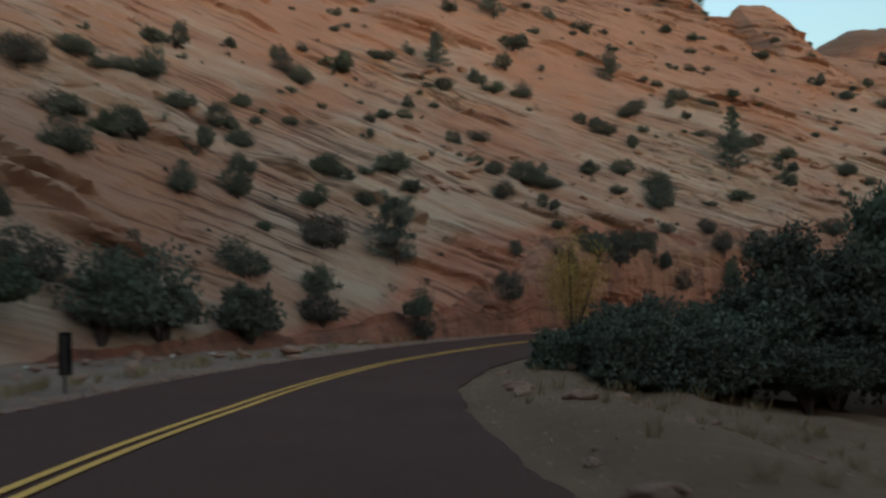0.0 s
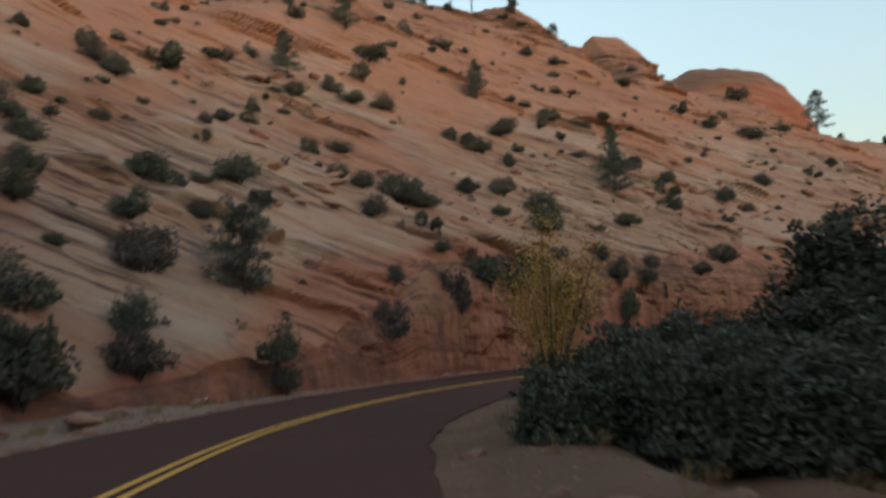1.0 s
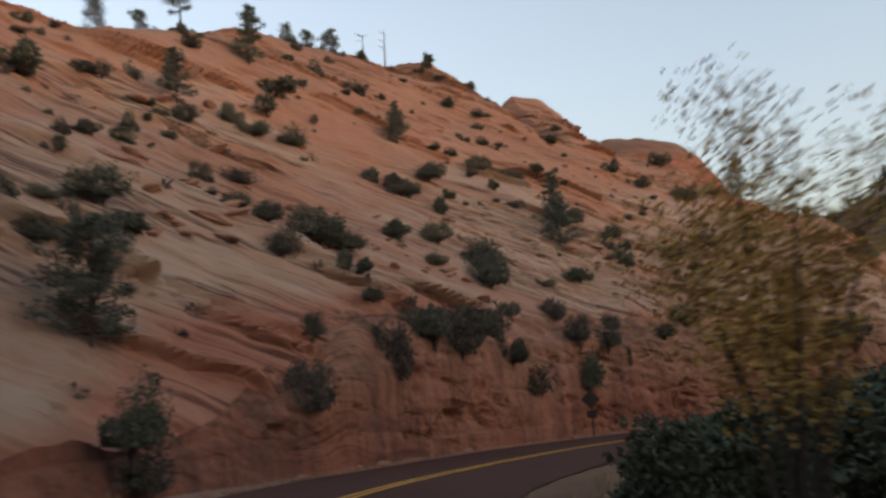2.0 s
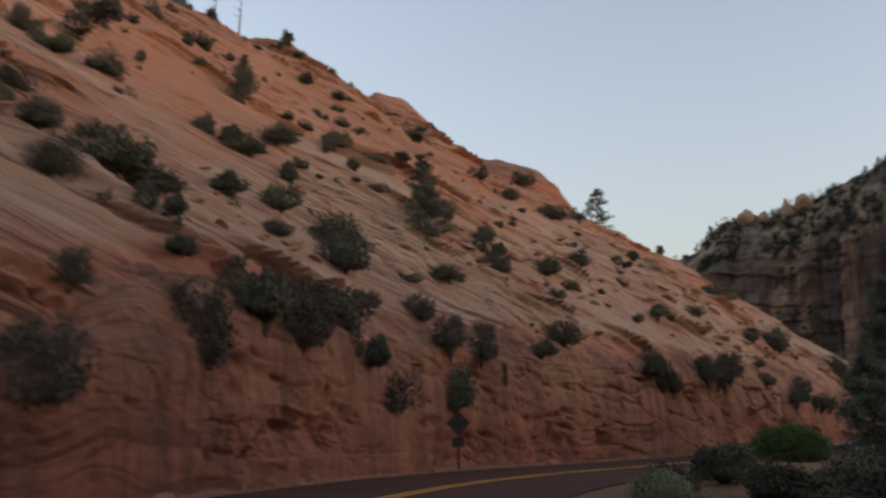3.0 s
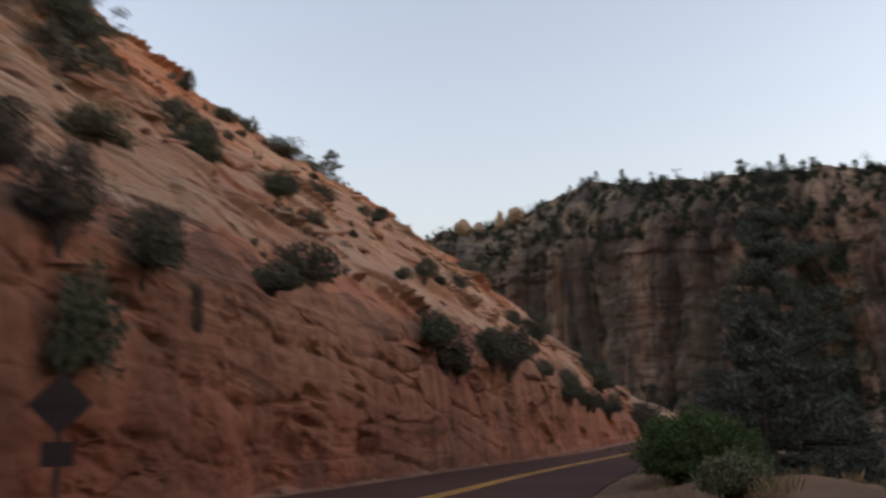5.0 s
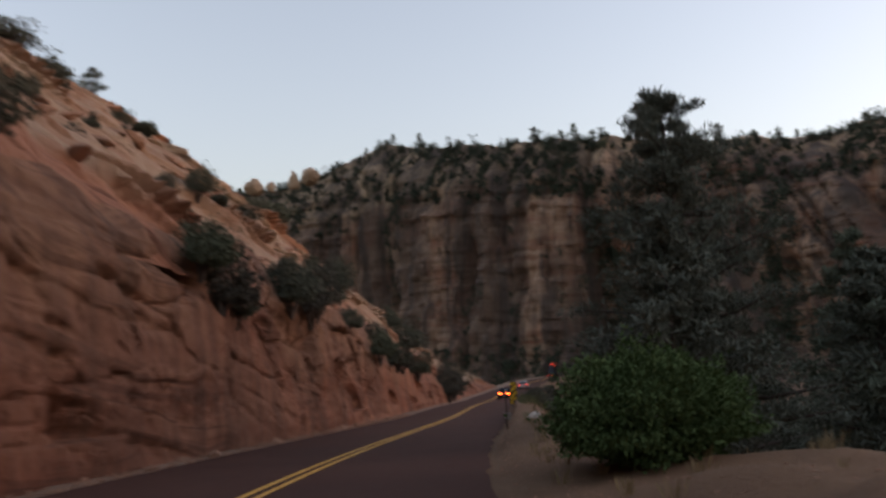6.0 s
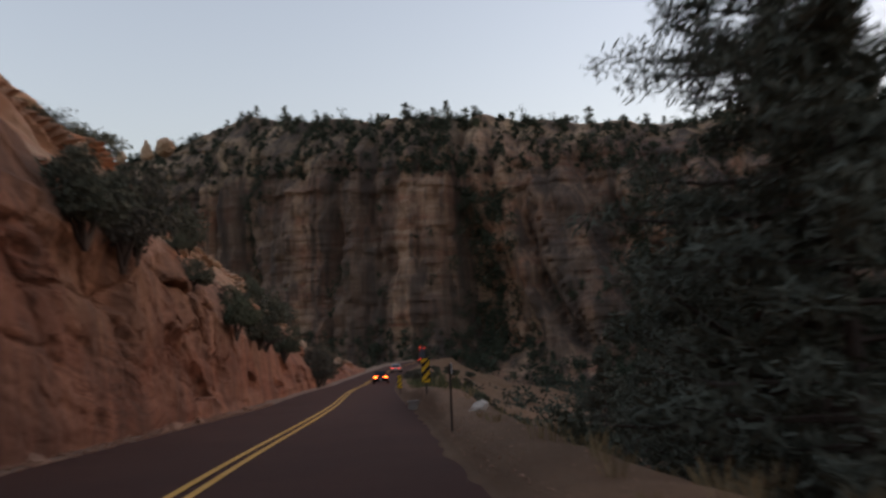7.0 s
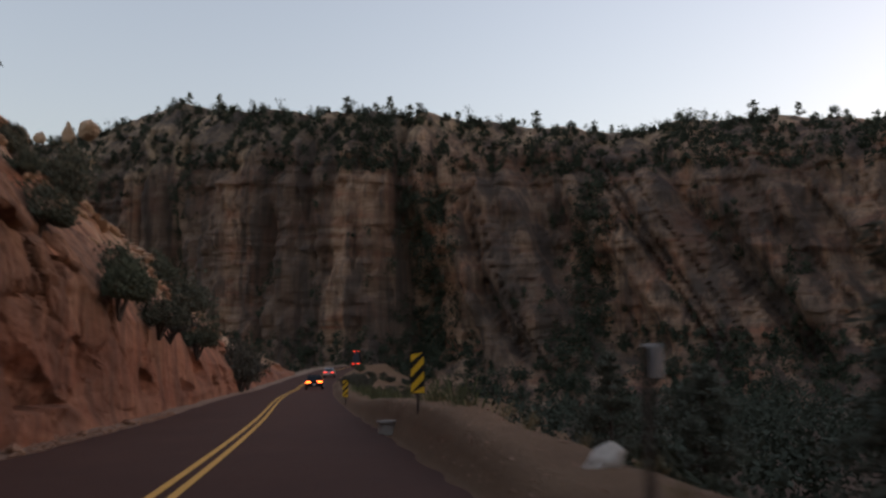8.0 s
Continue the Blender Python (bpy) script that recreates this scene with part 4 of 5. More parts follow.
for j, (s, d, size, which) in enumerate([(44.4, 7.7, 1.0, 0), (63.4, 25.2, 0.85, 1), (79.3, 27.3, 0.75, 1), (64.3, 27.1, 0.6, 1), (78.2, 26.0, 0.65, 0), (82.9, 14.0, 1.0, 1), (79.8, 12.0, 0.9, 0), (72.5, 35.8, 1.25, 1)]):
    stand("pinyon_pine", pinyon[which], on_slope(s, d), "dark pinyon pine standing on the slickrock slope", "tree", "trees on the slope", size, j * 1.7)
for j, (x, y, size, which) in enumerate([(1.6, 121.5, 1.15, 2), (-8, 124, 1.0, 3), (-3, 123, 0.85, 4), (80.3, 127, 1.2, 2), (20, 125, 1.0, 4), (17.2, 125, 0.8, 4), (14.6, 125, 0.7, 3), (33.6, 125.5, 0.4, 4), (38.8, 125, 0.6, 4), (84, 127, 0.5, 4)]):
    z = float(np.interp(x, CREST_X, CREST_Z)) - 0.9
    stand("crest_pine", pinyon[which], (x, y + 1, z), "pine standing against the sky on the crest", "tree", "trees on the crest", size, j * 2.3)
for x, y, tall, seed in [(27.2, 126, 5.0, 3), (24.3, 126, 3.8, 4), (78.0, 126.5, 4.5, 5)]:
    rng = np.random.default_rng(seed)
    top = thing("dead_tree", "bare grey dead tree on the crest", "tree", "dead trees on the crest", (x, y, float(np.interp(x, CREST_X, CREST_Z)) - 0.9))
    part("trunk", mesh_of("trunk", *tube([(0, 0, -0.3), (0.05, 0, tall * 0.5), (0.12, 0.05, tall)], (0.13, 0.09, 0.03), 7), dead_wood), None, top)
    for j in range(6):
        f, a = rng.uniform(0.45, 0.98), rng.uniform(0, 6.28)
        part("branch", mesh_of("branch", *tube([(0.1 * f, 0, tall * f), (0.5 * math.cos(a), 0.5 * math.sin(a), tall * f + 0.25), (0.95 * math.cos(a), 0.95 * math.sin(a), tall * f + 0.3)], (0.04, 0.03, 0.012), 5), dead_wood), None, top)

# right side of the road: junipers, autumn tree, pine and brush
big = [bush_kind(91, leaf_dark, 60, 800, 0.024, 0.62, 0.5, 70), mound_kind(92, leaf_dark, 13000, 0.031, 26, 0.4, 0.34), mound_kind(93, leaf_grey, 9000, 0.033, 30, 0.45, 0.3)]
KINDS["big"] = big
for j, (x, y, z, r, h, which, label) in enumerate([
        (12.0, 27.6, -2.1, 4.2, 4.1, 0, "tall dense dark juniper beside the verge"), (16.0, 29.5, -2.7, 3.9, 5.7, 0, "tall dense dark juniper behind the verge"),
        (3.35, 23.8, -1.25, 1.5, 1.6, 1, "dark green bush at the edge of the verge"), (6.6, 23.4, -1.8, 2.3, 2.2, 1, "dark green bush at the edge of the verge"),
        (8.6, 25.6, -2.0, 2.6, 2.8, 1, "dark green bush under the juniper"), (4.8, 23.0, -1.6, 1.6, 2.35, 1, "dark green bush crowding the verge"), (5.3, 30.3, -1.35, 1.5, 1.75, 1, "dark bush behind the yellow tree"),
        (5.5, 25.9, -1.6, 1.85, 2.7, 1, "dark bush behind the verge"), (10.5, 33.5, -1.6, 2.4, 2.4, 1, "dark bush on the inside of the bend"), (14.5, 38.0, -2.0, 2.0, 2.0, 2, "greyish brush on the inside of the bend"),
        (19.5, 43.2, -2.3, 1.9, 1.8, 2, "greyish brush on the inside of the bend"), (24.0, 47.5, -2.6, 2.0, 2.0, 1, "dark bush on the inside of the bend"), (11.0, 25.0, -2.0, 1.9, 1.7, 1, "low dark bush under the juniper"), (14.0, 26.2, -2.3, 2.2, 2.0, 1, "low dark bush under the juniper"), (9.6, 23.4, -1.9, 1.6, 1.6, 2, "low greyish bush under the juniper")]):
    grow("juniper_tree" if which == 0 else "roadside_bush", "big", which, (x, y, z), r, h, label, "tree" if which == 0 else "bush", "bushes on the verge")

rng = np.random.default_rng(44)
top = thing("yellow_tree", "slender young tree with thin yellow autumn leaves on the verge", "tree", at=(3.95, 27.2, -1.25))
tips, stems = [], []
for j in range(11):
    a, r, hh = rng.uniform(0, 6.28), rng.uniform(0.25, 1.1), rng.uniform(2.2, 4.0)
    tip = np.array([math.cos(a) * r, math.sin(a) * r, hh])
    stems.append(tube([(0, 0, -0.2), tip * (0.35, 0.35, 0.45), tip], (0.035, 0.022, 0.006), 5))
    tips += [tip * (f, f, 0.35 + 0.65 * f) + rng.normal(size=3) * 0.12 for f in (0.55, 0.75, 0.95)]
part("trunk", mesh_of("trunk", *joined(stems), bark), None, top)
v, f = leaves(rng, tips, [0.55] * len(tips), 230, 0.032, 1.1, 0.5, 0.6)
part("crown", mesh_of("crown", v, f, leaf_yellow), None, top, "thin yellow leaves")

grow("green_shrub", "shrub", 0, (38.0, 61.6, verge_at(38.0, 61.6)[2] - 0.1), 2.15, 2.1, "dense rounded green shrub on the dirt verge", "bush")
ponderosa = conifer(21, 12.2, 4.4, 104, 6, 80, 0.12, 0.08, 0.15, 0.06, 0.56, 0.6, 0.14, 0.7, 16, 0.25)
stand("ponderosa_pine", ponderosa, (50.4, 63.7, -3.7), "tall dark ponderosa pine with open branches beside the road", "tree", "", 1.0, 0.6)
wood = [conifer(23, 9.0, 3.0, 48, 4, 60, 0.15, 0.1, 0.18, 0.1, 0.62, 0.7), conifer(24, 7.0, 2.8, 44, 4, 60, 0.15, 0.06, 0.2, 0.05, 0.65, 0.55)]
for j, (x, y, z, which, size) in enumerate([(60, 57, -6, 0, 1.2), (66, 66, -6, 1, 0.8), (57, 53, -6, 1, 1.1), (70, 61, -7, 0, 0.95), (78, 70, -7, 1, 0.9), (63, 50, -7, 0, 1.2), (90, 74, -8, 0, 0.9), (52, 50, -6, 0, 1.0), (58, 59, -5.5, 1, 1.3), (64, 60, -6, 0, 1.25), (55, 57, -5, 1, 1.2), (56, 65.4, -5, 1, 1.15), (46.9, 63.4, -3.6, 1, 1.05), (60, 66, -6, 1, 1.2)]):
    stand("pine", wood[which], (x, y, z), "dark pine in the wash below the road", "tree", "trees in the wash", size, j * 1.3)

for j, (x, y, r, h, which) in enumerate([(16.8, 47.2, 0.75, 0.95, 2), (18.6, 45.6, 1.15, 1.1, 2), (17.0, 43.0, 1.0, 0.95, 2), (19.9, 48.6, 1.1, 1.1, 1), (18.9, 42.4, 1.4, 1.5, 1)]):
    grow("roadside_bush", "big", which, verge_at(x, y), r, h, ("", "dark bush on the inside of the bend", "greyish twiggy brush on the inside of the bend")[which], "bush", "bushes on the verge")
for j, (x, y, r, h) in enumerate([(14.4, 44.7, 0.7, 0.85), (15.5, 46.1, 0.75, 0.9), (13.5, 43.2, 0.6, 0.7), (28.2, 56.2, 0.8, 0.8)]):
    grow("sage_bush", "sage", j, verge_at(x, y), r, h, "pale grey-green sage bush on the dirt verge", "bush", "sage on the verge")
rng = np.random.default_rng(28)
for j in range(75):
    s = rng.uniform(117, 225)
    x, y, z = on_right(s, float(right_edge(s)) - (rng.uniform(2.2, 5.0) if j % 2 else rng.uniform(5, 13)))
    r = rng.uniform(0.6, 1.1) if j % 2 else rng.uniform(0.9, 2.0)
    grow("wash_bush", ("wash_dark", "wash_grey")[j % 2], j, (x, y, z - 0.15), r, r * rng.uniform(0.8, 1.3), "dark brush along the edge of the wash", "bush", "brush in the wash")

rng = np.random.default_rng(29)
for j in range(46):
    s = rng.uniform(165, 300)
    x, y, z = on_right(s, float(right_edge(s)) - rng.uniform(1.6, 11))
    r = rng.uniform(0.9, 1.8)
    grow("wash_bush", ("wash_dark", "wash_grey")[j % 2], j, (x, y, z - 0.15), r, r * rng.uniform(0.8, 1.2), "dark brush beside the far stretch of road", "bush", "brush in the wash")

# brush in the wash and at the foot of the cliff
rng = np.random.default_rng(8)
for j in range(70):
    s, e = rng.uniform(40, 210), rng.uniform(5, 34)
    x, y, z = on_right(s, float(right_edge(s)) - e)
    if (s < 60 and e > 20) or (s < 100 and e < 9):
        continue
    if math.hypot(x - 50, y - 64) < 3 or s < 60:
        continue
    r = rng.uniform(0.9, 2.2)
    grow("wash_bush", ("wash_dark", "wash_grey")[j % 3 == 0], j, (x, y, z - 0.1), r, r * rng.uniform(0.9, 1.5), "dark brush crowding the wash below the road", "bush", "brush in the wash")

rng = np.random.default_rng(9)
far_tree = [conifer(61 + j, 7.0, 2.5, 14, 2, 14, 0.42, 0.2, 0.4, 0.0, 0.95, 0.45) for j in range(3)]
far_round = [bush_kind(81 + j, leaf_dark, 8, 26, 0.2, 0.5, 0.6) for j in range(3)]
KINDS["round"] = far_round
for j in range(95):
    g = 60 + (CLIFF_S[-1] - 75) * (j + rng.random()) / 95
    x, y, z = (float(v[0]) for v in cliff(np.array([g]), np.array([rng.uniform(0.93, 1.05)])))
    if j % 2:
        stand("rim_pine", far_tree[j % 3], (x, y, z - 0.5), "small dark pine on the rim of the far cliff", "tree", "trees on the cliff rim", rng.uniform(0.5, 1.2), j)
    else:
        r = rng.uniform(1.8, 3.4)
        grow("rim_juniper", "round", j, (x, y, z - 0.6), r, r * 1.4, "dark round juniper on the rim of the far cliff", "tree", "trees on the cliff rim")


def thicket(name, spots, mat, label, seed, per=3, count=28):
    """Far trees too many to count, as one mesh."""
    rng = np.random.default_rng(seed)
    c, r = [], []
    for x, y, z, size in spots:
        for k in range(per):
            c.append(np.array([x, y, z]) + rng.normal(size=3) * (0.45, 0.45, 0.3) * size + (0, 0, size * (0.3 + 0.5 * k)))
            r.append(size * rng.uniform(0.5, 0.85))
    v, f = leaves(rng, c, r, count, 0.42, 1.15, 0.55)
    return tagged(new(name, mesh_of(name, v, f, mat)), label, "trees", kind="stuff")


spots = []
for j in range(6000):
    g = rng.uniform(20, CLIFF_S[-1] - 10)
    hh = rng.choice([rng.uniform(0.76, 1.0), rng.uniform(0.04, 0.24), rng.uniform(0.24, 0.78)], p=[0.36, 0.3, 0.34])
    x, y, z = (float(v[0]) for v in cliff(np.array([g]), np.array([hh])))
    lean = g + float(np.clip((170 - y) / 70, 0, 1)) * 70 * (hh - 0.5)
    gully = abs(float(value_noise(lean * 0.06, hh * 0.3, 11.5)))
    patch = float(value_noise(g * 0.06, hh * 9, 4.5))
    if patch > (-0.3 if hh > 0.76 else -0.3 if hh < 0.24 else 0.15 if g < 270 else 0.45 - 0.6 * (gully < 0.1)):
        spots.append((x, y, z - 0.4, rng.uniform(0.9, 2.6)))
# extra trees crowded into the deep alcoves, added to stand in for their shade
for j in range(520):
    at, wide, _ = ALCOVES[(0, 3, 5, 3)[j % 4]]
    hh = rng.uniform(0.06, 0.7)
    g = at + rng.normal() * wide * 0.5
    x, y, z = (float(v[0]) for v in cliff(np.array([g]), np.array([hh])))
    spots.append((x, y, z - 0.4, rng.uniform(1.8, 3.6)))
thicket("cliff_trees", spots, leaf_far, "dark junipers and pines on the far cliff's ledges, with more added to darken its alcoves", 12)
spots = []
for j in range(520):
    f = rng.uniform(0.12, 0.98)
    x, y = 95 + 215 * f + rng.normal() * 6, rng.uniform(-20, 100) * (0.6 + 0.5 * f) + 60 * f + 10
    if y > 78 + 0.42 * (x - 60) - 12:
        continue
    spots.append((x, y, -13.5 + 3 * rng.random(), rng.uniform(1.6, 3.6)))
thicket("canyon_woods", spots, leaf_far, "dark woods filling the canyon floor", 13)


# ---- signs, stones, cars ----
def box(bm, x0, x1, y0, y1, z0, z1, bevel=0.0):
    m = Matrix.Translation(((x0 + x1) / 2, (y0 + y1) / 2, (z0 + z1) / 2)) @ Matrix.Diagonal((x1 - x0, y1 - y0, z1 - z0, 1))
    made = bmesh.ops.create_cube(bm, size=1, matrix=m)["verts"]
    if bevel:
        bmesh.ops.bevel(bm, geom=list({e for v in made for e in v.link_edges}), offset=bevel, segments=2, affect="EDGES")
    return bm


def plate(points, thick):
    """A flat plate in the x-z plane, facing -y."""
    bm = bmesh.new()
    face = bm.faces.new([bm.verts.new((x, 0, z)) for x, z in points])
    ext = bmesh.ops.extrude_face_region(bm, geom=[face])
    bmesh.ops.translate(bm, verts=[v for v in ext["geom"] if isinstance(v, bmesh.types.BMVert)], vec=(0, thick, 0))
    bmesh.ops.recalc_face_normals(bm, faces=bm.faces)
    return bm


def object_marker(at, face_to, label="yellow and black striped marker board on a short post"):
    """A striped marker board on a post, facing one lane's drivers."""
    top = thing("object_marker", label, "road sign", "object markers", at)
    top.rotation_euler = (0, 0, math.atan2(face_to[1], face_to[0]) + math.pi / 2)
    w, z0, z1 = 0.155, 0.42, 1.33
    part("post", box(bmesh.new(), -0.03, 0.03, 0.012, 0.06, -0.4, 1.25, 0.006), post_steel, top)
    board = part("board", plate([(-w, z0), (w, z0), (w, z1), (-w, z1)], 0.008), sign_black, top, "black marker board")
    band, gap = 0.165, 0.165
    for k in range(-1, 4):
        a = z0 + k * (band + gap) + 0.02
        lo, hi = a, a + band
        pts = []
        quad = [(-w + 0.012, lo), (w - 0.012, lo + 0.30), (w - 0.012, hi + 0.30), (-w + 0.012, hi)]
        clip = [(x, min(max(z, z0 + 0.012), z1 - 0.012)) for x, z in quad]
        if clip[2][1] - clip[1][1] < 0.01 and clip[3][1] - clip[0][1] < 0.01:
            continue
        pts = [p for i, p in enumerate(clip) if p not in clip[:i]]
        if len(pts) < 3:
            continue
        st = part("stripe", plate(pts, 0.003), sign_yellow, board)
        st.location = (0, -0.005, 0)
    return top


object_marker((64.4, 76.1, -1.52), (-0.95, -0.3))
object_marker(on_right(143.0, -3.75), (-0.9, -0.42))

object_marker((-8.1, 18.7, -0.66), (0.1, 1.0), "marker board with its dull dark back turned, on the dirt shoulder")

# delineator post with a small white reflector
x, y, z = verge_at(51.9, 70.75)
top = thing("delineator_post", "thin brown post with a small white reflector at the road edge", "post", at=(x, y, z))
top.rotation_euler = (0, radians(-4), 0.5)
part("post", box(bmesh.new(), -0.035, 0.035, -0.02, 0.02, -0.2, 1.4, 0.008), post_steel, top)
part("reflector", box(bmesh.new(), -0.1, 0.1, -0.035, -0.022, 1.2, 1.42, 0.006), white_sheet, top, "white reflector")

# diamond warning sign seen from behind, below the bank
x, y = along(70.7, 3.66)
top = thing("warning_sign", "dark back of a diamond warning sign with a small plate below", "road sign", at=(float(x), float(y), float(road_z(70, 4)) + 0.0))
top.rotation_euler = (0, 0, radians(-42))
part("post", box(bmesh.new(), -0.04, 0.04, 0.02, 0.08, -0.3, 2.4, 0.008), post_steel, top)
r = 0.5
part("diamond", plate([(0, 1.92 - r), (r, 1.92), (0, 1.92 + r), (-r, 1.92)], 0.006), sign_back_metal, top, "dull metal back of the diamond")
part("speed_plate", plate([(-0.25, 0.95), (0.25, 0.95), (0.25, 1.33), (-0.25, 1.33)], 0.006), sign_back_metal, top, "dull metal back of the small plate")
part("bracket", box(bmesh.new(), -0.3, 0.3, -0.02, -0.004, 1.89, 1.95), sign_back_metal, top)


def rock_mesh(seed, squash=0.6, rough=0.35, point=0.0):
    bm = bmesh.new()
    bmesh.ops.create_icosphere(bm, subdivisions=3, radius=1)
    off = Vector((seed * 3.7, seed * 1.9, 0))
    for v in bm.verts:
        c = v.co.normalized()
        k = 1 + rough * noise.fractal(c * 1.1 + off, 0.8, 2.2, 4)
        for j in range(5):
            n = Vector((math.sin(seed * 5 + j * 2.1), math.cos(seed * 3 + j * 1.7), math.sin(j + seed))).normalized()
            k = min(k, 0.86 / max(0.25, c.dot(n))) if c.dot(n) > 0.3 else k
        slim = 1 - point * (c.z + 1) / 2
        v.co = Vector((c.x * k * slim, c.y * k * 0.8 * slim, c.z * k * squash))
    return bm


def rock(name, at, size, bm_seed, mat, label, group="", turn=0.0, tilt=0.0, point=0.0):
    me = bpy.data.meshes.new(name)
    bm = rock_mesh(bm_seed, point=point)
    bm.to_mesh(me)
    bm.free()
    me.materials.append(mat)
    ob = new(name, me)
    ob.location, ob.scale, ob.rotation_euler = at, size, (0, tilt, turn)
    return tagged(ob, label, "rock", group)


rock("boulder", (55.7, 71.35, -1.68), (0.3, 0.2, 0.26), 2, pale_rock, "pale boulder on the dirt verge", turn=2.4, tilt=0.55)
rng = np.random.default_rng(17)
for j in range(60):
    s = rng.uniform(5, 130)
    d = LEFT_EDGE + rng.uniform(0.15, 0.7) + (rng.uniform(0, 3.5) if s < 36 else 0)
    x, y = along(s, d)
    z = float(road_z(s, d)) + (0.0 if d < lip_d(s) - 0.4 else 0.12)
    k = rng.uniform(0.06, 0.24) * (1.6 if j % 9 == 0 else 1)
    rock("stone", (float(x), float(y), z + k * 0.2), (k * 1.3, k, k), j % 7, loose_rock, "fallen sandstone block at the foot of the bank", "stones on the shoulder", j * 1.1, rng.normal() * 0.3)
for j in range(46):
    s, d = rng.uniform(12, 40), LEFT_EDGE + 0.6 + 4.5 * rng.random() ** 1.5
    x, y = along(s, min(d, float(lip_d(s)) + 0.3))
    k = 0.08 + 0.4 * rng.random() ** 3
    rock("stone", (float(x), float(y), float(road_z(s, d)) + 0.22 + k * 0.1), (k * 1.5, k, k * 0.8), j % 7, (loose_rock, pale_rock)[j % 8 == 0], "sandstone block lying on the dirt apron", "stones on the shoulder", j * 0.9, rng.normal() * 0.2)
for j in range(34):
    s = rng.uniform(2, 34)
    d = float(right_edge(s)) - rng.uniform(0.4, 4.5)
    x, y, z = on_right(s, d)
    k = rng.uniform(0.05, 0.22)
    rock("stone", (x, y, z + k * 0.15), (k * 1.3, k, k), j % 7, loose_rock, "loose sandstone lump on the verge", "stones on the verge", j * 1.7, rng.normal() * 0.3)
heaps = [(52, 11), (57, 13.5), (61, 9.5), (66, 8), (74, 12), (83, 9), (96, 10), (112, 9)]
for j in range(130):
    s, d = rng.uniform(40, 125), rng.uniform(5.6, 30)
    if j > 40:
        s, d = heaps[j % 8][0] + rng.normal() * 2.5, heaps[j % 8][1] + abs(rng.normal()) * 1.8
    x, y, z = on_slope(s, d)
    k = rng.uniform(0.25, 0.75) if j < 40 else rng.uniform(0.12, 0.5)
    rock("fallen_rock", (x, y, z), (k * 1.4, k, k * 0.6), j % 7, loose_rock, "broken red sandstone slab lying on the slope", "slabs on the slope", j * 1.3, 0.3)

for j in range(70):
    s = rng.uniform(116, 152)
    x, y, z = on_slope(s, float(lip_d(s)) + 2.4 + 8 * rng.random() ** 1.3)
    k = rng.uniform(0.25, 0.75)
    rock("broken_rock", (x, y, z - 0.05), (k * 1.8, k * 1.1, k * 0.6), j % 7, ledge_rock, "pale broken sandstone slab on the nose of the slope", "slabs on the slope", 0.4 + rng.normal() * 0.4, 0.25)

# low concrete headwall of a culvert beside the marker
top = thing("culvert_headwall", "low pale concrete headwall at the road edge", "headwall", at=(67.6, 77.7, -1.9))
top.rotation_euler = (0, 0, radians(-62))
part("wall", box(bmesh.new(), -0.42, 0.42, -0.16, 0.16, -0.6, -0.02, 0.04), concrete, top)
part("cap", box(bmesh.new(), -0.46, 0.46, -0.2, 0.2, -0.016, 0.07, 0.03), concrete, top)


def tufts(name, spots, mat, label, seed, blades=16, tall=0.24):
    """Clumps of blades, too many to count."""
    rng = np.random.default_rng(seed)
    verts, faces = [], []
    for x, y, z, k in spots:
        for j in range(blades):
            a, r = rng.uniform(0, 6.28), rng.uniform(0, 0.14) * k
            bx, by = x + math.cos(a) * r, y + math.sin(a) * r
            out, hh, w = rng.uniform(0.1, 0.5) * tall * k, tall * k * rng.uniform(0.5, 1.2), 0.007
            i = len(verts)
            ca, sa = math.cos(a), math.sin(a)
            verts += [(bx - sa * w, by + ca * w, z - 0.04), (bx + sa * w, by - ca * w, z - 0.04), (bx + ca * out * 0.5 + sa * w * 0.7, by + sa * out * 0.5 - ca * w * 0.7, z + hh * 0.65), (bx + ca * out, by + sa * out, z + hh)]
            faces += [(i, i + 1, i + 2), (i, i + 2, i + 3)]
    return tagged(new(name, mesh_of(name, verts, faces, mat)), label, "grass", kind="stuff")


spots = []
for j in range(420):
    s = rng.uniform(-5, 130)
    x, y, z = on_right(s, float(right_edge(s)) - rng.uniform(1.0, 7.0))
    spots.append((x, y, z, rng.uniform(0.6, 1.5)))
for j in range(160):
    s = rng.uniform(0, 42)
    x, y = along(s, rng.uniform(4.6, 5.6))
    spots.append((float(x), float(y), float(road_z(s, 4.8)) + 0.1, rng.uniform(0.6, 1.3)))
tufts("dry_grass", spots, straw, "dry straw-coloured grass clumps along the verge", 3)
spots = []
for j in range(110):
    s = rng.uniform(112, 160)
    x, y, z = on_right(s, float(right_edge(s)) - rng.uniform(0.9, 3.5))
    spots.append((x, y, z, rng.uniform(1.0, 2.2)))
tufts("green_grass", spots, leaf_weed, "dull green roadside weeds beyond the marker", 4, 22, 0.3)
spots = []
for j in range(260):
    s, d = rng.uniform(30, 150), 5.5 + 42 * rng.random() ** 1.2
    x, y, z = on_slope(s, d)
    spots.append((x, y, z - 0.1, rng.uniform(0.12, 0.42)))
rng2 = np.random.default_rng(5)
c = [np.array([x, y, z + k * 0.4]) for x, y, z, k in spots]
v, f = leaves(rng2, c, [k for *_, k in spots], 46, 0.09, 0.8, 0.5)
tagged(new("small_scrub", mesh_of("small_scrub", v, f, leaf_grey)), "tiny dark scrub scattered over the slickrock", "shrubs", kind="stuff")


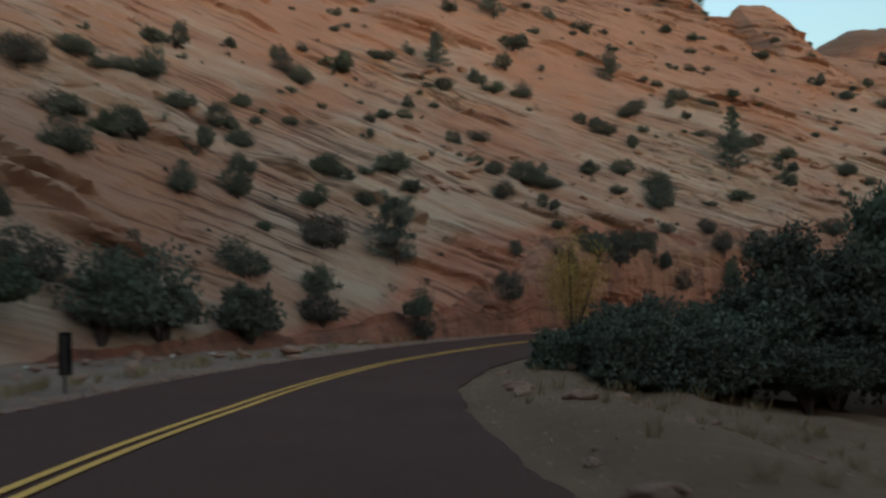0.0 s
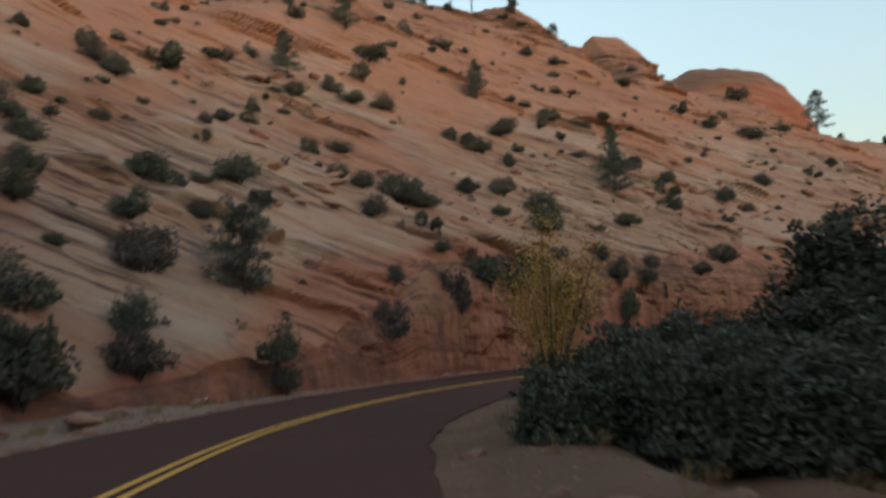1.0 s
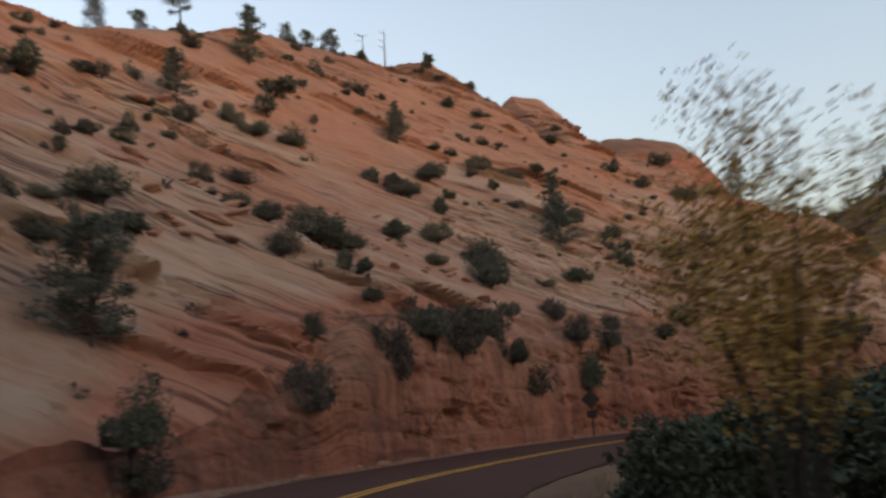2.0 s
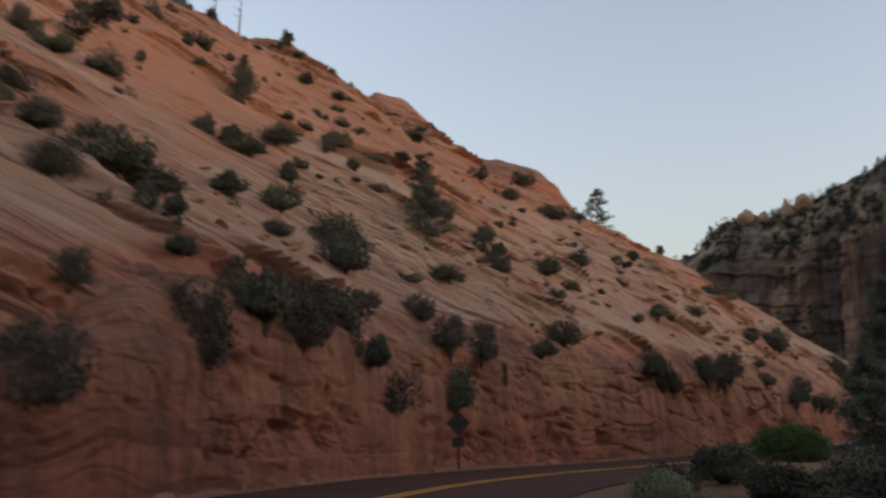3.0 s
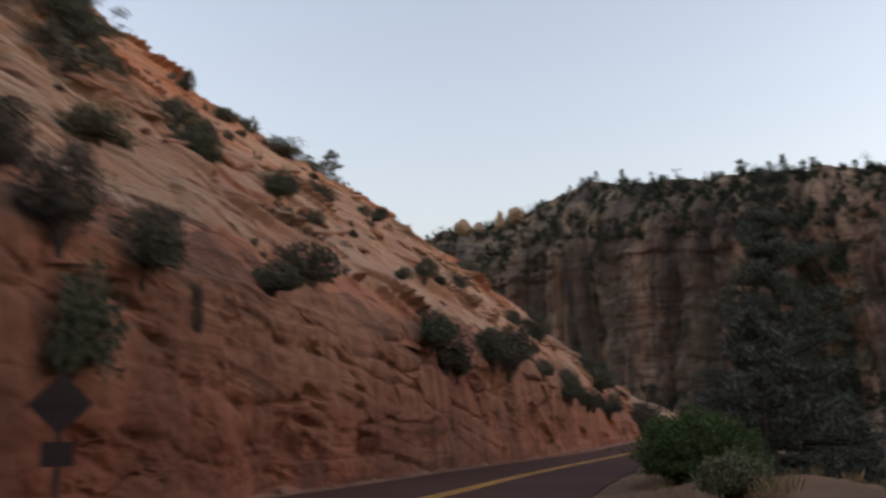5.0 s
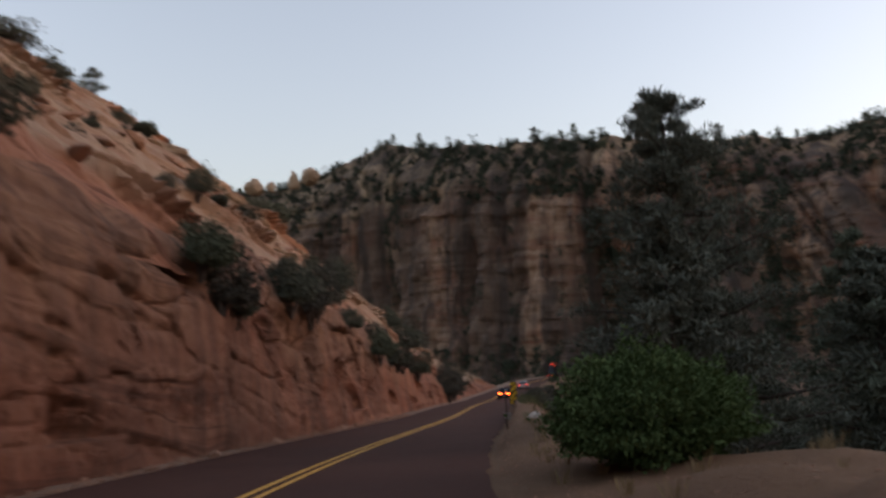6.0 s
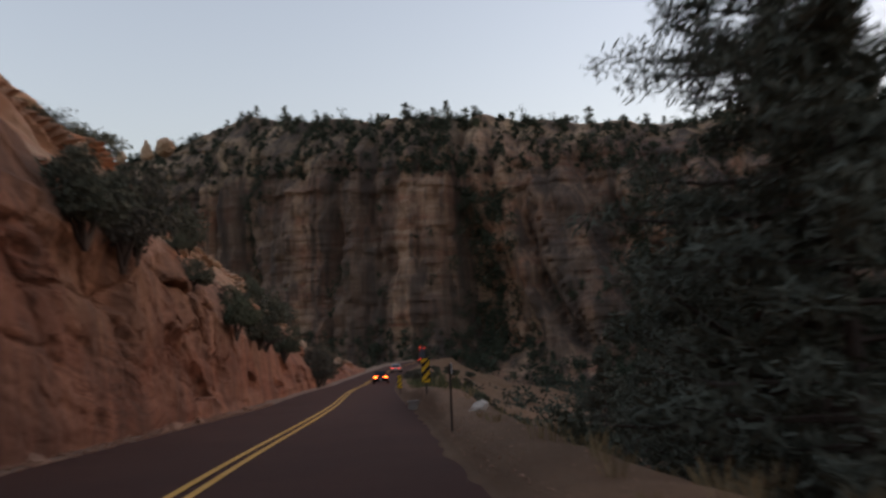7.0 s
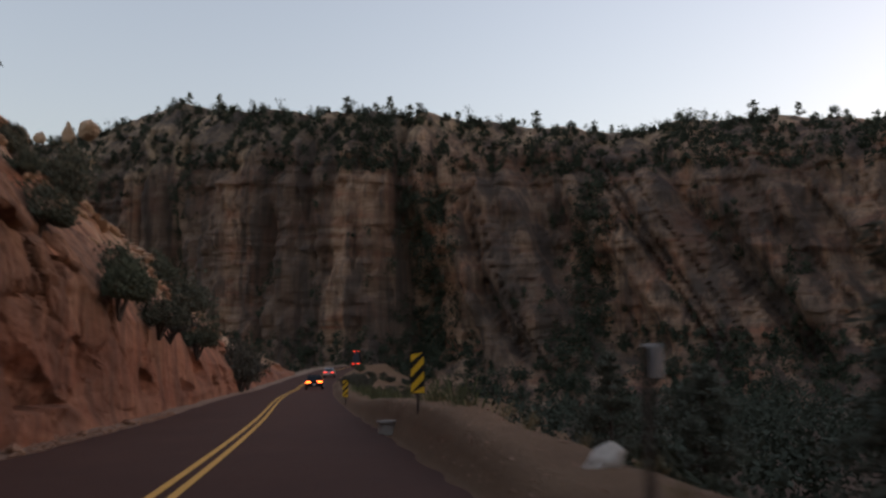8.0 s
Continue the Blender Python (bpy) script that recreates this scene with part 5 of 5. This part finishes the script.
def car(name, at, heading, paint_mat, label, tall=1.45, long=4.5, lit=tail_red):
    """A car seen from behind; local +y is forward."""
    top = thing(name, label, "car", "cars on the road", at)
    top.rotation_euler = (0, 0, heading)
    bm = bmesh.new()
    rings = [(-0.5, 0.45, 0.78, 0.80), (-0.47, 0.28, 0.92, 0.88), (-0.2, 0.25, 0.95, 0.9), (0.2, 0.25, 0.93, 0.9), (0.42, 0.28, 0.84, 0.86), (0.5, 0.4, 0.66, 0.74)]
    loops = []
    for f, z0, z1, w in rings:
        y = f * long
        loops.append([bm.verts.new((sx * w * kx, y, z)) for sx, kx, z in ((-1, 0.9, z0), (-1, 1, z0 + 0.18), (-1, 0.97, z1), (1, 0.97, z1), (1, 1, z0 + 0.18), (1, 0.9, z0))])
    for a, b in zip(loops, loops[1:]):
        for i in range(6):
            bm.faces.new((a[i], a[(i + 1) % 6], b[(i + 1) % 6], b[i]))
    bm.faces.new(loops[0][::-1])
    bm.faces.new(loops[-1])
    bmesh.ops.recalc_face_normals(bm, faces=bm.faces)
    bmesh.ops.bevel(bm, geom=bm.edges[:], offset=0.03, segments=2, affect="EDGES")
    part("body", bm, paint_mat, top)
    bm = bmesh.new()
    z0, z1 = 0.9, tall
    low = [(-0.78, -0.44 * long), (0.78, -0.44 * long), (0.78, 0.22 * long), (-0.78, 0.22 * long)]
    high = [(-0.6, -0.3 * long), (0.6, -0.3 * long), (0.6, 0.06 * long), (-0.6, 0.06 * long)]
    a, b = [bm.verts.new((x, y, z0)) for x, y in low], [bm.verts.new((x, y, z1)) for x, y in high]
    for i in range(4):
        bm.faces.new((a[i], a[(i + 1) % 4], b[(i + 1) % 4], b[i]))
    bm.faces.new(b)
    bmesh.ops.bevel(bm, geom=bm.edges[:], offset=0.05, segments=2, affect="EDGES")
    part("cabin", bm, paint_mat, top)
    pane = part("rear_window", plate([(-0.6, 0.0), (0.6, 0.0), (0.48, 0.42), (-0.48, 0.42)], 0.01), car_glass, top, "dark rear window")
    pane.location = (0, -0.43 * long + 0.0, 0.97)
    pane.rotation_euler = (-math.atan2(0.14 * long, z1 - z0), 0, 0)
    for sx in (-1, 1):
        part("tail_lamp", box(bmesh.new(), sx * 0.56 - 0.24, sx * 0.56 + 0.24, -0.5 * long - 0.03, -0.5 * long + 0.05, 0.7, 0.79, 0.02), lit, top, "lit red tail lamp")
        for f in (-0.31, 0.31):
            bm = bmesh.new()
            bmesh.ops.create_cone(bm, cap_ends=True, segments=20, radius1=0.33, radius2=0.33, depth=0.22, matrix=Matrix.Translation((sx * 0.8, f * long, 0.33)) @ Matrix.Rotation(radians(90), 4, "Y"))
            wheel = part("wheel", bm, rubber, top)
            bm = bmesh.new()
            bmesh.ops.create_cone(bm, cap_ends=True, segments=14, radius1=0.2, radius2=0.18, depth=0.25, matrix=Matrix.Translation((sx * 0.8, f * long, 0.33)) @ Matrix.Rotation(radians(90), 4, "Y"))
            part("rim", bm, rim_metal, wheel)
    part("bumper", box(bmesh.new(), -0.82, 0.82, -0.5 * long - 0.05, -0.5 * long + 0.06, 0.36, 0.56, 0.04), paint_mat, top)
    part("number_plate", box(bmesh.new(), -0.16, 0.16, -0.5 * long - 0.062, -0.5 * long - 0.04, 0.44, 0.53), white_sheet, top, "blank pale plate")
    return top


def on_road(s, d):
    x, y = along(s, d)
    a, b = along(s + 1, d), along(s - 1, d)
    return (float(x), float(y), float(road_z(s, d))), math.atan2(float(a[1] - b[1]), float(a[0] - b[0])) - math.pi / 2


at, turn = on_road(186, -1.75)
car("car", at, turn, car_dark, "dark car with lit tail lamps waiting ahead on the road")
at, turn = on_road(236, -1.9)
car("car", at, turn, car_silver, "silver car with lit tail lamps further along the road", lit=tail_dim)
at, turn = on_road(298, -2.0)
for j, (x, y, z, w, h) in enumerate([(336, 328, 101, 5.5, 4.5), (347, 313, 104, 3.6, 5.5), (352, 307, 106, 5.5, 4.8), (340, 321, 101, 3.0, 3.0)]):
    rock("rim_spire", (x, y, z - 1.5), (w * 1.1, w * 1.1, h * 1.5), j + 1, rim_crag, "pale sandstone knob standing on the rim of the far cliff", "knobs on the cliff rim", j * 1.9, 0.1, (0.3, 0.8, 0.25, 0.5)[j])


def gravel(name, spots, mat, label, seed):
    """Pebbles too many to count, each a squashed, uneven eight-sided lump."""
    rng = np.random.default_rng(seed)
    base = np.array([(1, 0, 0), (0, 1, 0), (-1, 0, 0), (0, -1, 0), (0, 0, 0.7), (0, 0, -0.7)])
    tri = np.array([(0, 1, 4), (1, 2, 4), (2, 3, 4), (3, 0, 4), (1, 0, 5), (2, 1, 5), (3, 2, 5), (0, 3, 5)])
    verts = np.vstack([np.array(p[:3]) + base * p[3] * rng.uniform(0.6, 1.3, (6, 3)) for p in spots])
    faces = np.vstack([tri + 6 * j for j in range(len(spots))])
    return tagged(new(name, mesh_of(name, verts, faces, mat)), label, "gravel", kind="stuff")


s = np.concatenate([rng.uniform(0, 40, 2500), rng.uniform(78, 122, 3500)])
d = right_edge(s) - 0.25 - 5.5 * rng.random(len(s)) ** 1.6
x, y, z = ground_right(s, d)
gravel("verge_gravel", list(zip(x, y, z, 0.008 + 0.035 * rng.random(len(s)) ** 4)), loose_rock, "scattered gravel on the dirt verge", 6)
s = rng.uniform(5, 135, 4500)
d = LEFT_EDGE - 0.1 + np.abs(rng.normal(size=len(s))) * 0.4
x, y = along(s, d)
gravel("shoulder_gravel", list(zip(x, y, road_z(s, d) + 0.02 + np.clip(d - LEFT_EDGE, 0, 1) * 0.1, 0.012 + 0.07 * rng.random(len(s)) ** 3)), loose_rock, "crumbled sandstone along the foot of the bank", 7)

van = car("camper_van", at, turn, car_dark, "tall dark van with lit lamps on the far bend", 3.6, 7.0, tail_dim)
for sx in (-0.55, 0.55):
    part("top_lamp", box(bmesh.new(), sx - 0.12, sx + 0.12, -2.2, -2.12, 3.42, 3.56, 0.02), tail_dim, van, "lit red top lamp")
